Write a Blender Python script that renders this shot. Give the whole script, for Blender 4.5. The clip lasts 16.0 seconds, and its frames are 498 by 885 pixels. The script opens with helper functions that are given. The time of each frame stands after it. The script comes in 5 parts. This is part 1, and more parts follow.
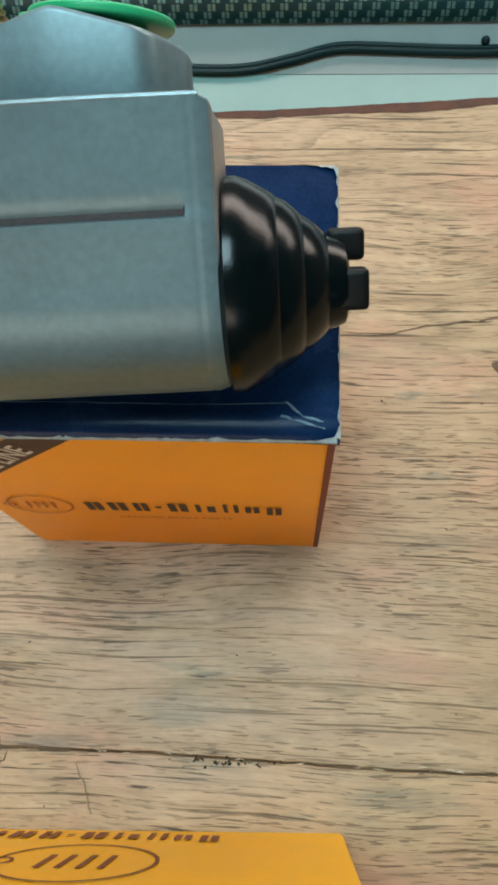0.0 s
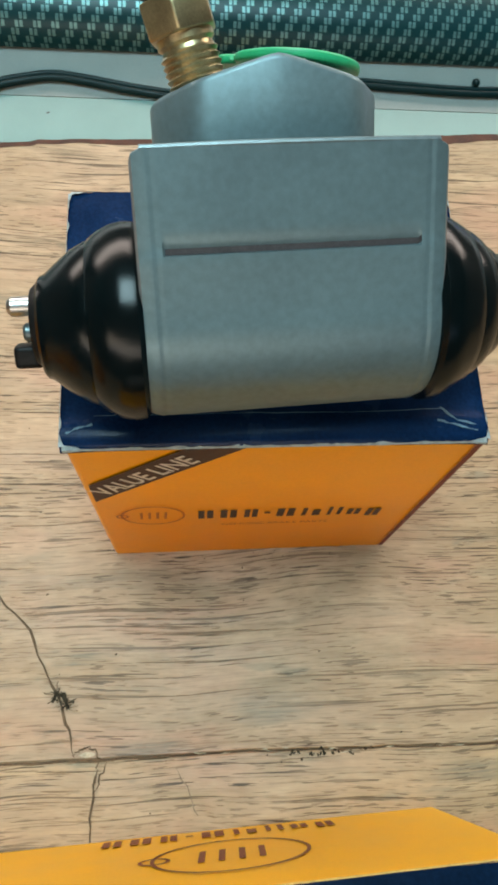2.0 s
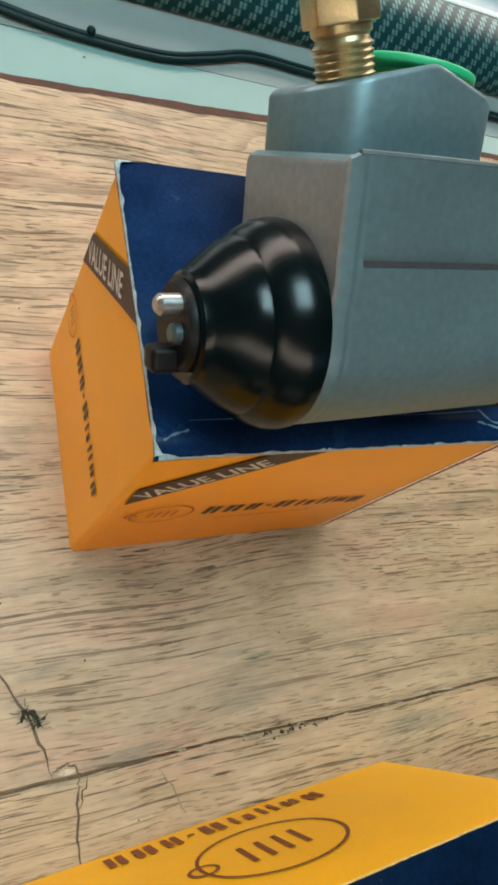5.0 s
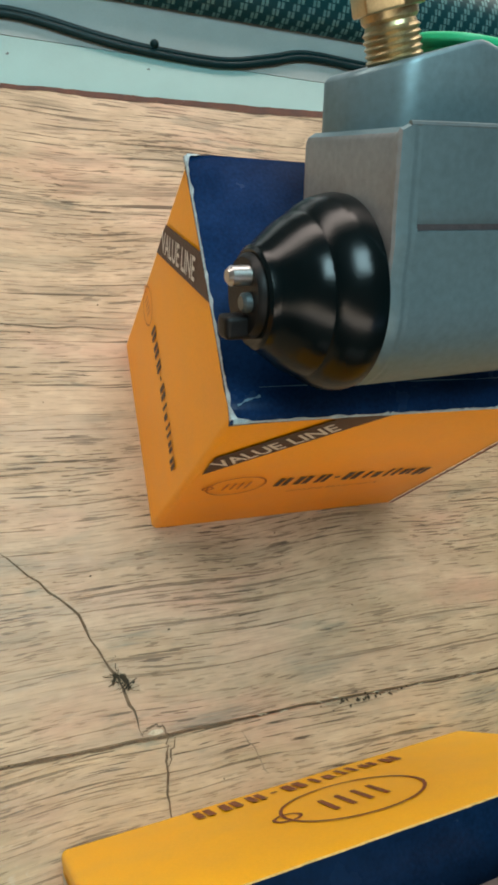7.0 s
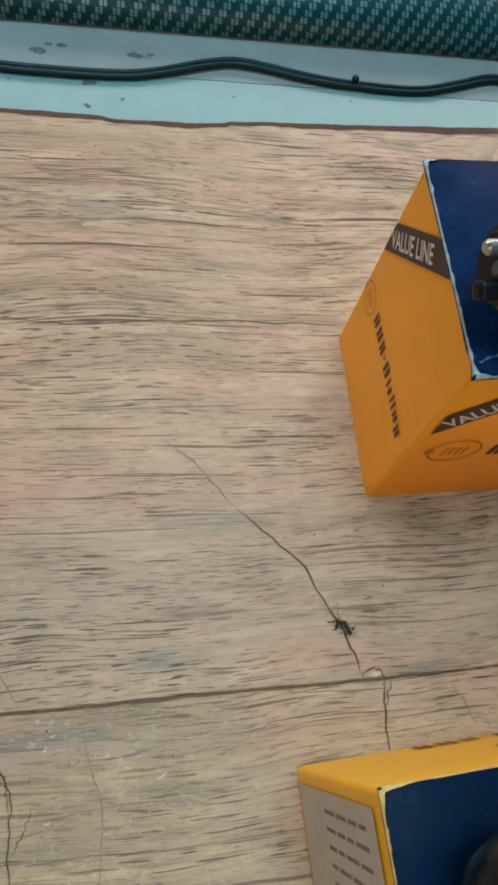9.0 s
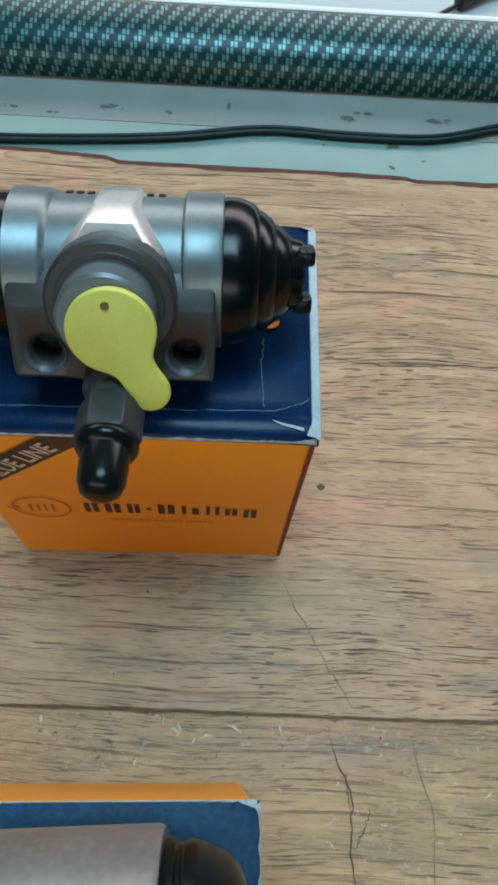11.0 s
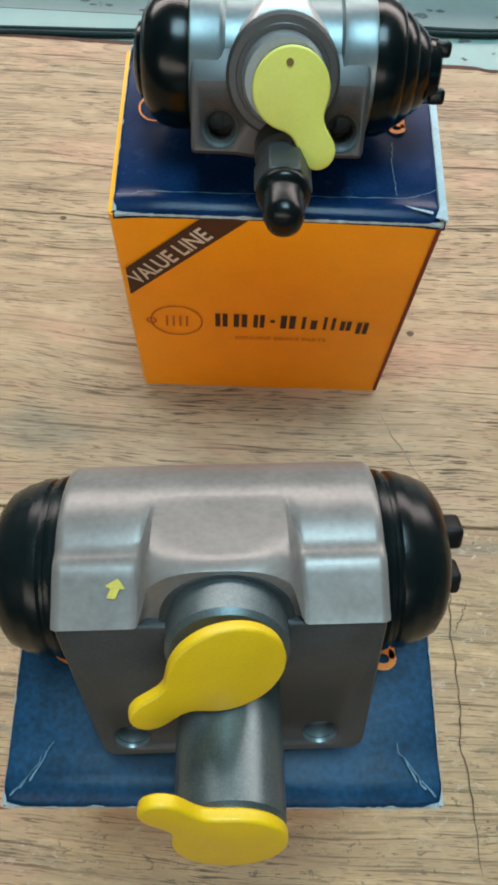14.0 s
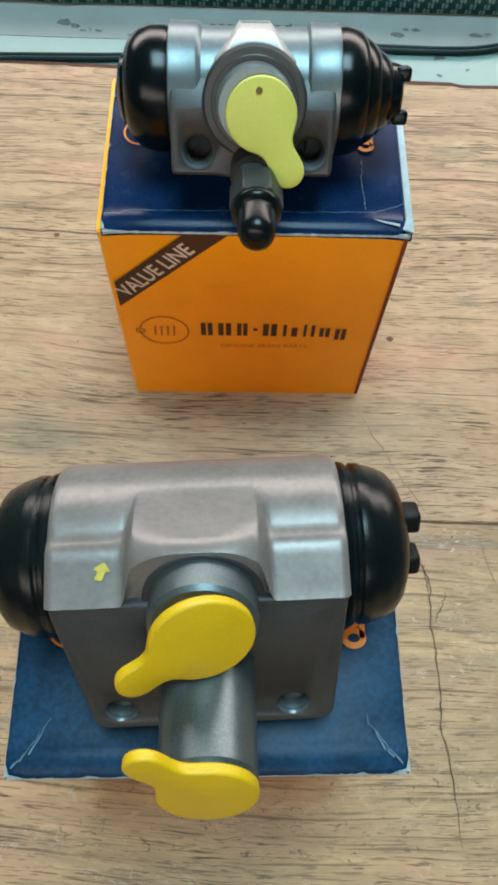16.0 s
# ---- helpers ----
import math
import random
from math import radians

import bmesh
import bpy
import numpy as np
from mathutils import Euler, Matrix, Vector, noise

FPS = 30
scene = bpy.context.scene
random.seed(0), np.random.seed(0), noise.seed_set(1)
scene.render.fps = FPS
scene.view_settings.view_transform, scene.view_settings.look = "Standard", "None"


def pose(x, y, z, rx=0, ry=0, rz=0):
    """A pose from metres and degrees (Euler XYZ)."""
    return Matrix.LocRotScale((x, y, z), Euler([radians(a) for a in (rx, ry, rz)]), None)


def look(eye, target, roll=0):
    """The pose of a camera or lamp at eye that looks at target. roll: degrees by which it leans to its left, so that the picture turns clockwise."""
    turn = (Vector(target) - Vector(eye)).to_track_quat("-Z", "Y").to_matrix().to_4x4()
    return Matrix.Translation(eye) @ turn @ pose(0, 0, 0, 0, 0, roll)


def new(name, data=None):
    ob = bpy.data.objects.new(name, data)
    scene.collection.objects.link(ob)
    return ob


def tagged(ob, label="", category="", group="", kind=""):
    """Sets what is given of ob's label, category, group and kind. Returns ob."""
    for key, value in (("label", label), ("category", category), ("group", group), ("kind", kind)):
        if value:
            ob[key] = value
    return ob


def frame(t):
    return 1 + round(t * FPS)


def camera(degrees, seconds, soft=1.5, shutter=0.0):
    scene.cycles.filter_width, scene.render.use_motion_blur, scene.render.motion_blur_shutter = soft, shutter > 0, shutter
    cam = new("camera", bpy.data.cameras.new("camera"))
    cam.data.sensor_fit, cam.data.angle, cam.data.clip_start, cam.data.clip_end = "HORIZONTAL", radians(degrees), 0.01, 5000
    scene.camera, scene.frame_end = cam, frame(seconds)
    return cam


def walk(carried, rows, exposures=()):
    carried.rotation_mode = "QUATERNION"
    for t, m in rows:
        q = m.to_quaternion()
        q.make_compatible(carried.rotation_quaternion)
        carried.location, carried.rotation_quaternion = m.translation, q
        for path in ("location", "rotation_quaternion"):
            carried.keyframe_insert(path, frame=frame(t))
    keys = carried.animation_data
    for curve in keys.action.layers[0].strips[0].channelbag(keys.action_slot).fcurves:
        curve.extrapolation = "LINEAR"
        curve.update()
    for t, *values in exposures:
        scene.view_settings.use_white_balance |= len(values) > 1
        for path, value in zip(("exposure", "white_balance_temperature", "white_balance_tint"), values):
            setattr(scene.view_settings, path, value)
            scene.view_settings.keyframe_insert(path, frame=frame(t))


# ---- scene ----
cam = camera(38.27, 16.0, soft=3.3)
PATH = [
    (0, 0.07479, -0.03963, 0.20968, 11.281, -70.932, -8.997),
    (0.5, 0.07081, -0.04848, 0.21731, 7.565, -69.366, -4.769),
    (1, 0.06337, -0.05510, 0.22514, 2.187, -67.769, 0.643),
    (1.5, 0.04563, -0.05008, 0.22227, -4.970, -68.323, 6.883),
    (2, 0.02027, -0.04585, 0.21922, -15.017, -69.230, 13.757),
    (2.5, 0.00677, -0.04423, 0.21696, -22.666, -69.387, 18.528),
    (3, -0.00488, -0.04211, 0.21286, -30.917, -68.918, 25.327),
    (3.2, -0.01012, -0.04797, 0.21060, -32.538, -66.619, 26.795),
    (5.3, -0.05034, -0.02798, 0.20092, -62.106, -58.692, 56.869),
    (5.5, -0.05329, -0.02839, 0.20160, -61.108, -58.793, 55.939),
    (6, -0.05719, -0.02898, 0.20246, -57.750, -61.227, 52.565),
    (6.5, -0.05338, -0.03248, 0.20644, -54.620, -62.531, 48.584),
    (7, -0.05068, -0.03947, 0.20719, -53.482, -62.857, 47.156),
    (7.5, -0.04749, -0.04866, 0.20780, -52.199, -63.304, 45.504),
    (8, -0.05444, -0.05325, 0.21364, -46.892, -64.039, 40.698),
    (8.5, -0.06863, -0.05873, 0.21939, -37.064, -65.649, 32.017),
    (9, -0.08477, -0.06220, 0.21990, -29.736, -66.927, 26.266),
    (9.5, -0.09536, -0.06368, 0.22312, -21.291, -67.230, 18.705),
    (10, -0.11383, -0.06696, 0.23002, -9.862, -66.674, 8.753),
    (10.2, -0.12252, -0.06729, 0.23051, -7.089, -66.768, 7.072),
    (12.3, -0.17394, -0.08313, 0.23732, -2.885, -66.661, 5.952),
    (12.5, -0.17311, -0.08879, 0.23933, -3.463, -66.397, 6.053),
    (13, -0.17485, -0.10186, 0.23481, -3.679, -66.802, 6.144),
    (13.5, -0.17730, -0.11446, 0.23101, -2.672, -67.343, 4.593),
    (14, -0.18162, -0.12676, 0.23081, -1.673, -67.676, 4.247),
    (14.5, -0.18202, -0.13336, 0.23190, -1.393, -67.621, 3.852),
    (15, -0.18174, -0.13163, 0.23515, -1.256, -67.339, 3.561),
    (15.5, -0.17937, -0.13209, 0.23916, -1.263, -67.096, 3.097),
    (16, -0.17662, -0.13338, 0.24097, -1.229, -66.926, 2.783),
]
walk(cam, [(t, pose(x, y, z, 90 + pitch, 0, yaw) @ pose(0, 0, 0, 0, 0, roll)) for t, x, y, z, yaw, pitch, roll in PATH], [(t, stops, kelvin, 10.0) for t, stops, kelvin in ((0.0, -0.08, 7050.0), (2.0, 0.0, 7150.0), (3.0, 0.03, 7150.0), (6.0, -0.06, 7150.0), (8.0, -0.17, 6800.0), (9.0, -0.38, 6320.0), (10.0, -0.46, 6050.0), (12.5, -0.15, 6650.0), (14.0, 0.04, 6620.0), (16.0, 0.08, 6700.0))])

# ---- light ----
world = bpy.data.worlds.new("sky")
scene.world = world
world.use_nodes = True
wt = world.node_tree
sky = wt.nodes.new("ShaderNodeTexSky")
sky.sky_type, sky.sun_disc = "NISHITA", False
sky.sun_elevation, sky.sun_rotation = radians(50), radians(200)
wt.links.new(sky.outputs[0], wt.nodes["Background"].inputs[0])
wt.nodes["Background"].inputs[1].default_value = 0.12


def area_lamp(name, eye, target, width, height, watts, colour):
    data = bpy.data.lights.new(name, "AREA")
    data.shape, data.size, data.size_y = "RECTANGLE", width, height
    data.energy, data.color = watts, colour
    ob = new(name, data)
    ob.matrix_world = look(eye, target)
    return ob


area_lamp("window_light", (0.1, 1.36, 0.78), (0.0, 0.0, 0.0), 3.6, 0.5, 46.0, (1.0, 0.89, 0.845))
area_lamp("skylight_light", (-0.1, 0.17, 1.57), (-0.1, 0.17, 0.0), 0.64, 0.64, 25.0, (0.54, 0.88, 1.03))
# unseen fill lamp, added to brighten the cartons' front and left faces
area_lamp("shopfront_light", (-0.6, -1.83, 1.24), (-0.1, 0.0, 0.5), 2.7, 0.62, 19.0, (1.0, 0.88, 0.74))


# ---- materials ----
def material(name, colour, rough=0.5, metal=0.0, vary=0.12, scale=300.0, bump=0.1, fine=2500.0, coat=0.0, spec=0.5):
    """A surface with colour and roughness varied at two scales, and a fine relief."""
    m = bpy.data.materials.new(name)
    m.use_nodes = True
    t = m.node_tree
    b = t.nodes["Principled BSDF"]
    b.inputs["Metallic"].default_value = metal
    b.inputs["Coat Weight"].default_value = coat
    b.inputs["Coat Roughness"].default_value = 0.15
    b.inputs["Specular IOR Level"].default_value = spec
    co = t.nodes.new("ShaderNodeTexCoord")
    big, small = t.nodes.new("ShaderNodeTexNoise"), t.nodes.new("ShaderNodeTexNoise")
    for n, s in ((big, scale), (small, fine)):
        n.inputs["Scale"].default_value = s
        n.inputs["Detail"].default_value = 4
        t.links.new(co.outputs["Object"], n.inputs["Vector"])
    both = t.nodes.new("ShaderNodeMath")
    both.operation = "ADD"
    t.links.new(big.outputs[0], both.inputs[0])
    t.links.new(small.outputs[0], both.inputs[1])
    ramp = t.nodes.new("ShaderNodeMapRange")
    ramp.inputs["From Min"].default_value, ramp.inputs["From Max"].default_value = 0.7, 1.3
    t.links.new(both.outputs[0], ramp.inputs["Value"])
    mix = t.nodes.new("ShaderNodeMix")
    mix.data_type = "RGBA"
    mix.inputs[6].default_value = (*[c * (1 - vary) for c in colour], 1)
    mix.inputs[7].default_value = (*[min(1, c * (1 + vary)) for c in colour], 1)
    t.links.new(ramp.outputs[0], mix.inputs[0])
    t.links.new(mix.outputs[2], b.inputs["Base Color"])
    ro = t.nodes.new("ShaderNodeMapRange")
    ro.inputs["To Min"].default_value, ro.inputs["To Max"].default_value = max(0.03, rough - 0.08), min(1, rough + 0.08)
    t.links.new(big.outputs[0], ro.inputs["Value"])
    t.links.new(ro.outputs[0], b.inputs["Roughness"])
    bp = t.nodes.new("ShaderNodeBump")
    bp.inputs["Strength"].default_value, bp.inputs["Distance"].default_value = bump, 0.0004
    t.links.new(small.outputs[0], bp.inputs["Height"])
    t.links.new(bp.outputs[0], b.inputs["Normal"])
    return m


def node(t, kind, **inputs):
    n = t.nodes.new("ShaderNode" + kind)
    for key, value in inputs.items():
        n.inputs[key].default_value = value
    return n


STAINS = ((-0.252, -0.030, 0.022, 0.011), (-0.056, -0.009, 0.024, 0.004), (-0.068, -0.048, 0.016, 0.005), (-0.062, -0.034, 0.012, 0.004), (0.046, -0.047, 0.014, 0.006), (0.010, -0.0565, 0.013, 0.003), (0.106, -0.066, 0.018, 0.004), (-0.105, -0.066, 0.024, 0.004), (-0.086, 0.113, 0.016, 0.004))


def wood(name, tone, worn, seed):
    """Open-grained oak-like board, grain along x: pore streaks, wavy figure, grey and pink patches, pale wear."""
    m = bpy.data.materials.new(name)
    m.use_nodes = True
    t = m.node_tree
    b = t.nodes["Principled BSDF"]
    co = t.nodes.new("ShaderNodeTexCoord")

    def mapped(sx, sy, off=0.0):
        mp = node(t, "Mapping", Scale=(sx, sy, 1), Location=(seed + off, seed * 0.7 + off, 0))
        t.links.new(warp.outputs[0], mp.inputs["Vector"])
        return mp

    def noise_at(mp, detail=3.0, rough=0.55, dist=0.0):
        n = node(t, "TexNoise", Scale=1.0, Detail=detail, Roughness=rough, Distortion=dist)
        t.links.new(mp.outputs[0], n.inputs["Vector"])
        return n.outputs[0]

    def span(value, lo, hi, to_lo=0.0, to_hi=1.0):
        r = t.nodes.new("ShaderNodeMapRange")
        for key, v in (("From Min", lo), ("From Max", hi), ("To Min", to_lo), ("To Max", to_hi)):
            r.inputs[key].default_value = v
        t.links.new(value, r.inputs["Value"])
        return r.outputs[0]

    def math2(op, a, c):
        n = t.nodes.new("ShaderNodeMath")
        n.operation = op
        for i, v in ((0, a), (1, c)):
            if isinstance(v, float):
                n.inputs[i].default_value = v
            else:
                t.links.new(v, n.inputs[i])
        return n.outputs[0]

    def blend(fac, a, c, amount=1.0):
        n = t.nodes.new("ShaderNodeMix")
        n.data_type = "RGBA"
        t.links.new(math2("MULTIPLY", fac, amount), n.inputs[0])
        for i, v in ((6, a), (7, c)):
            if isinstance(v, tuple):
                n.inputs[i].default_value = (*v, 1)
            else:
                t.links.new(v, n.inputs[i])
        return n.outputs[2]

    # the grain wanders sideways a few millimetres
    sway = node(t, "TexNoise", Scale=7.0, Detail=2.0)
    t.links.new(co.outputs["Object"], sway.inputs["Vector"])
    sh = t.nodes.new("ShaderNodeVectorMath")
    sh.operation = "MULTIPLY_ADD"
    t.links.new(sway.outputs["Color"], sh.inputs[0])
    sh.inputs[1].default_value = (0.0, 0.020, 0.0)
    t.links.new(co.outputs["Object"], sh.inputs[2])
    warp = sh

    figure = noise_at(mapped(7, 130), 4.0, 0.6, 0.3)
    rings = noise_at(mapped(3.0, 24, 6.2), 2.0, 0.5, 0.2)
    streak = noise_at(mapped(16, 480, 3.1), 4.0, 0.62, 0.1)
    long_lines = noise_at(mapped(12, 640, 8.4), 3.0, 0.6, 0.1)
    pores = noise_at(mapped(95, 1350, 7.7), 1.5, 0.5)
    ticks = noise_at(mapped(150, 1450, 15.2), 1.0, 0.5)
    fine = noise_at(mapped(48, 1400, 2.3), 4.0, 0.65)
    zone = noise_at(mapped(9, 30, 1.9), 2.0)
    zone_b = noise_at(mapped(7, 38, 11.3), 3.0, 0.6)
    patch = noise_at(mapped(13, 95, 5.3), 4.0, 0.62, 0.2)
    pink = noise_at(mapped(16, 34, 9.1), 3.0)
    cloud = noise_at(mapped(26, 60, 20.7), 4.0, 0.65)
    busy = span(noise_at(mapped(11, 21, 41.0), 2.0, 0.5), 0.38, 0.58, 0.62, 1.0)
    calm = span(noise_at(mapped(9, 17, 52.0), 2.0, 0.5), 0.46, 0.60, 1.0, 0.72)
    mottle = noise_at(mapped(90, 240, 31.0), 5.0, 0.7)
    hairs = noise_at(mapped(110, 2000, 13.4), 3.0, 0.6)
    dashes = noise_at(mapped(55, 1150, 25.5), 2.0, 0.5, 0.1)
    beds = noise_at(mapped(15, 70, 17.2), 3.0, 0.6)
    smudge = noise_at(mapped(30, 110, 29.0), 4.0, 0.65, 0.3)
    pale = noise_at(mapped(260, 420, 4.4), 5.0, 0.7, 1.2)

    light, mid, dark = tone
    col = blend(span(figure, 0.36, 0.64), mid, light)
    # a paler, warmer stretch along x that fades at both ends
    place = t.nodes.new("ShaderNodeSeparateXYZ")
    t.links.new(co.outputs["Object"], place.inputs[0])
    along_board = math2("ADD", place.outputs[0], math2("MULTIPLY", zone, 0.12))
    col = blend(math2("MULTIPLY", span(along_board, -0.06, 0.08), span(along_board, 0.19, 0.10, 0.05, 1.0)), col, (0.60, 0.405, 0.275), 0.6)
    col = blend(span(cloud, 0.45, 0.68), col, mid, 0.7)
    col = blend(span(pink, 0.52, 0.68), col, (0.56, 0.265, 0.175), 0.42)
    col = blend(span(mottle, 0.44, 0.66), col, (0.27, 0.165, 0.095), 0.22)
    col = blend(span(mottle, 0.46, 0.30), col, (0.62, 0.45, 0.29), 0.25)
    col = blend(math2("MULTIPLY", span(fine, 0.46, 0.66), busy), col, (0.20, 0.12, 0.075), 0.15)
    col = blend(math2("MULTIPLY", span(hairs, 0.50, 0.64), busy), col, (0.14, 0.085, 0.052), 0.18)
    # grey-green smudges that break up along the grain
    grey = math2("MULTIPLY", span(patch, 0.55, 0.68), span(fine, 0.36, 0.56, 0.30, 1.0))
    col = blend(grey, col, (0.125, 0.120, 0.080), 0.42)
    col = blend(math2("MULTIPLY", span(smudge, 0.58, 0.68), span(beds, 0.46, 0.60)), col, (0.165, 0.162, 0.118), 0.75)
    # grey-green stains with ragged edges
    for cx, cy, rx, ry in STAINS:
        u = math2("MULTIPLY", math2("SUBTRACT", place.outputs[0], cx), 1.0 / rx)
        v = math2("MULTIPLY", math2("SUBTRACT", place.outputs[1], cy), 1.0 / ry)
        d = math2("ADD", math2("ADD", math2("MULTIPLY", u, u), math2("MULTIPLY", v, v)), math2("MULTIPLY", smudge, 2.6))
        ragged = math2("MULTIPLY", span(d, 2.35, 1.25), span(fine, 0.34, 0.58, 0.25, 1.0))
        col = blend(ragged, col, (0.140, 0.142, 0.108), 0.62)
    behind = math2("ADD", place.outputs[1], math2("MULTIPLY", zone_b, 0.05))
    # growth rings: each darkens slowly and ends sharply
    saw = math2("FRACT", math2("ADD", math2("MULTIPLY", rings, 19.0), math2("MULTIPLY", hairs, 0.12)), 0.0)
    growth = math2("MULTIPLY", span(saw, 0.45, 0.97), span(saw, 1.0, 0.97))
    growth = math2("MULTIPLY", math2("POWER", growth, 2.6), span(zone, 0.36, 0.56, 0.25, 1.0))
    col = blend(math2("MULTIPLY", math2("MULTIPLY", growth, span(fine, 0.40, 0.60, 0.3, 1.0)), span(behind, 0.06, 0.13, 0.20, 1.0)), col, (0.095, 0.066, 0.036), 0.85)
    bands = math2("MULTIPLY", math2("MULTIPLY", span(streak, 0.56, 0.68), span(zone_b, 0.42, 0.58)), calm)
    col = blend(math2("MULTIPLY", bands, span(fine, 0.40, 0.60, 0.35, 1.0)), col, (0.100, 0.070, 0.040), 0.68 if worn else 0.26)
    col = blend(math2("MULTIPLY", bands, span(along_board, 0.04, -0.06)), col, (0.100, 0.070, 0.040), 0.45)
    short = math2("MULTIPLY", span(dashes, 0.600, 0.625), span(beds, 0.45, 0.58))
    short = math2("MULTIPLY", short, calm)
    col = blend(short, col, (0.062, 0.036, 0.017), 0.90)
    lines = math2("MULTIPLY", span(long_lines, 0.600, 0.632), span(zone, 0.36, 0.50))
    col = blend(math2("MULTIPLY", lines, span(behind, 0.02, 0.10, 0.70, 1.0)), col, dark, 0.85)
    pit = math2("MULTIPLY", span(pores, 0.610, 0.630), span(zone_b, 0.66, 0.40, 0.12, 1.0))
    pit = math2("MAXIMUM", pit, math2("MULTIPLY", span(ticks, 0.625, 0.645), span(cloud, 0.40, 0.60)))
    pit = math2("MULTIPLY", math2("MULTIPLY", pit, busy), calm)
    col = blend(pit, col, dark, 0.85)
    if worn:
        near = span(along_board, 0.06, -0.02)
        col = blend(math2("MULTIPLY", span(cloud, 0.40, 0.62), near), col, (0.28, 0.200, 0.115), 0.25)
        flakes = math2("MULTIPLY", math2("MULTIPLY", span(pale, 0.57, 0.66), near), span(patch, 0.40, 0.52))
        col = blend(flakes, col, (0.56, 0.49, 0.39), 0.55 * worn)
        scuffs = math2("MULTIPLY", math2("MULTIPLY", span(pale, 0.40, 0.36), near), span(zone_b, 0.44, 0.56))
        col = blend(scuffs, col, (0.07, 0.06, 0.045), worn)
    t.links.new(col, b.inputs["Base Color"])
    rough = span(figure, 0.3, 0.7, 0.42, 0.58)
    t.links.new(rough, b.inputs["Roughness"])
    b.inputs["Specular IOR Level"].default_value = 0.35
    height = math2("SUBTRACT", 1.0, math2("ADD", math2("MULTIPLY", lines, 0.6), pit))
    bp = node(t, "Bump", Strength=0.5, Distance=0.0003)
    t.links.new(height, bp.inputs["Height"])
    t.links.new(bp.outputs[0], b.inputs["Normal"])
    return m


def woven(name):
    """Printed twill vinyl: light dashes stepping sideways on dark green, cells of 1.7 mm, each of two threads, laid out by the UV map in metres."""
    m = bpy.data.materials.new(name)
    m.use_nodes = True
    t = m.node_tree
    b = t.nodes["Principled BSDF"]
    uv = t.nodes.new("ShaderNodeUVMap")
    sep = t.nodes.new("ShaderNodeSeparateXYZ")
    t.links.new(uv.outputs[0], sep.inputs[0])

    def op(kind, a, c=0.0):
        n = t.nodes.new("ShaderNodeMath")
        n.operation = kind
        for i, v in ((0, a), (1, c)):
            if isinstance(v, (int, float)):
                n.inputs[i].default_value = v
            else:
                t.links.new(v, n.inputs[i])
        return n.outputs[0]

    cell = 0.0017
    u, v = op("DIVIDE", sep.outputs[0], cell), op("DIVIDE", sep.outputs[1], cell * 1.6)
    row = op("FLOOR", v)
    step = op("FLOOR", op("SUBTRACT", u, row))
    light = op("LESS_THAN", op("FLOORED_MODULO", step, 4.0), 1.9)
    gap_u = op("LESS_THAN", op("FRACT", u), 0.72)
    gap_v = op("LESS_THAN", op("FRACT", v), 0.84)
    dash = op("MULTIPLY", light, op("MULTIPLY", gap_u, gap_v))
    co = t.nodes.new("ShaderNodeTexCoord")
    n = node(t, "TexNoise", Scale=500.0, Detail=2.0)
    t.links.new(co.outputs["Object"], n.inputs["Vector"])
    mix = t.nodes.new("ShaderNodeMix")
    mix.data_type = "RGBA"
    mix.inputs[6].default_value, mix.inputs[7].default_value = (0.002, 0.034, 0.040, 1), (0.105, 0.225, 0.225, 1)
    shine = op("MULTIPLY", dash, op("ADD", n.outputs[0], 0.35))
    t.links.new(shine, mix.inputs[0])
    t.links.new(op("MULTIPLY", shine, 0.5), b.inputs["Metallic"])
    t.links.new(mix.outputs[2], b.inputs["Base Color"])
    b.inputs["Roughness"].default_value = 0.33
    b.inputs["Specular IOR Level"].default_value = 0.2
    return m


OAK = wood("oak_board", ((0.495, 0.335, 0.195), (0.365, 0.235, 0.130), (0.068, 0.037, 0.016)), 0.0, 0.0)
OAK_WORN = wood("worn_oak_board", ((0.530, 0.352, 0.180), (0.385, 0.244, 0.122), (0.062, 0.034, 0.015)), 0.68, 4.3)
PALE_WOOD = material("bare_scratched_wood", (0.50, 0.40, 0.28), 0.7, vary=0.3, scale=500, bump=0.3)
BARE_EDGE = material("torn_veneer_edge", (0.075, 0.024, 0.012), 0.8, vary=0.5, scale=120, bump=0.4)
CRACK = material("crack_dirt", (0.12, 0.075, 0.043), 0.9, vary=0.5, scale=400, bump=0.3)
HAIRLINE = material("faint_hairline_crack", (0.24, 0.165, 0.105), 0.85, vary=0.4, scale=400, bump=0.2)
DEBRIS = material("dark_debris", (0.035, 0.025, 0.012), 0.9, vary=0.4, bump=0.3)
PALE_PAINT = material("grey_white_paint", (0.205, 0.245, 0.236), 0.5, vary=0.10, scale=50, bump=0.08)
SKY_TINT_PAINT = material("sky_tinted_white_paint", (0.168, 0.298, 0.280), 0.35, vary=0.06, scale=60, bump=0.08)
PAINT_CHIP = material("paint_chip", (0.085, 0.10, 0.098), 0.7, vary=0.5, scale=500)
CABLE_PVC = material("dark_green_pvc", (0.002, 0.018, 0.020), 0.4, vary=0.2, spec=0.14)
VINYL = woven("twill_vinyl")
TRIM_WHITE = material("white_trim", (0.75, 0.78, 0.78), 0.4, vary=0.05)
PANEL_GREY = material("pale_grey_laminate", (0.42, 0.47, 0.49), 0.35, vary=0.05, scale=20)
BLACK_PLASTIC = material("black_plastic", (0.012, 0.012, 0.013), 0.4, vary=0.2)
BLUE_PLASTIC = material("blue_plastic", (0.03, 0.10, 0.42), 0.35, vary=0.1)

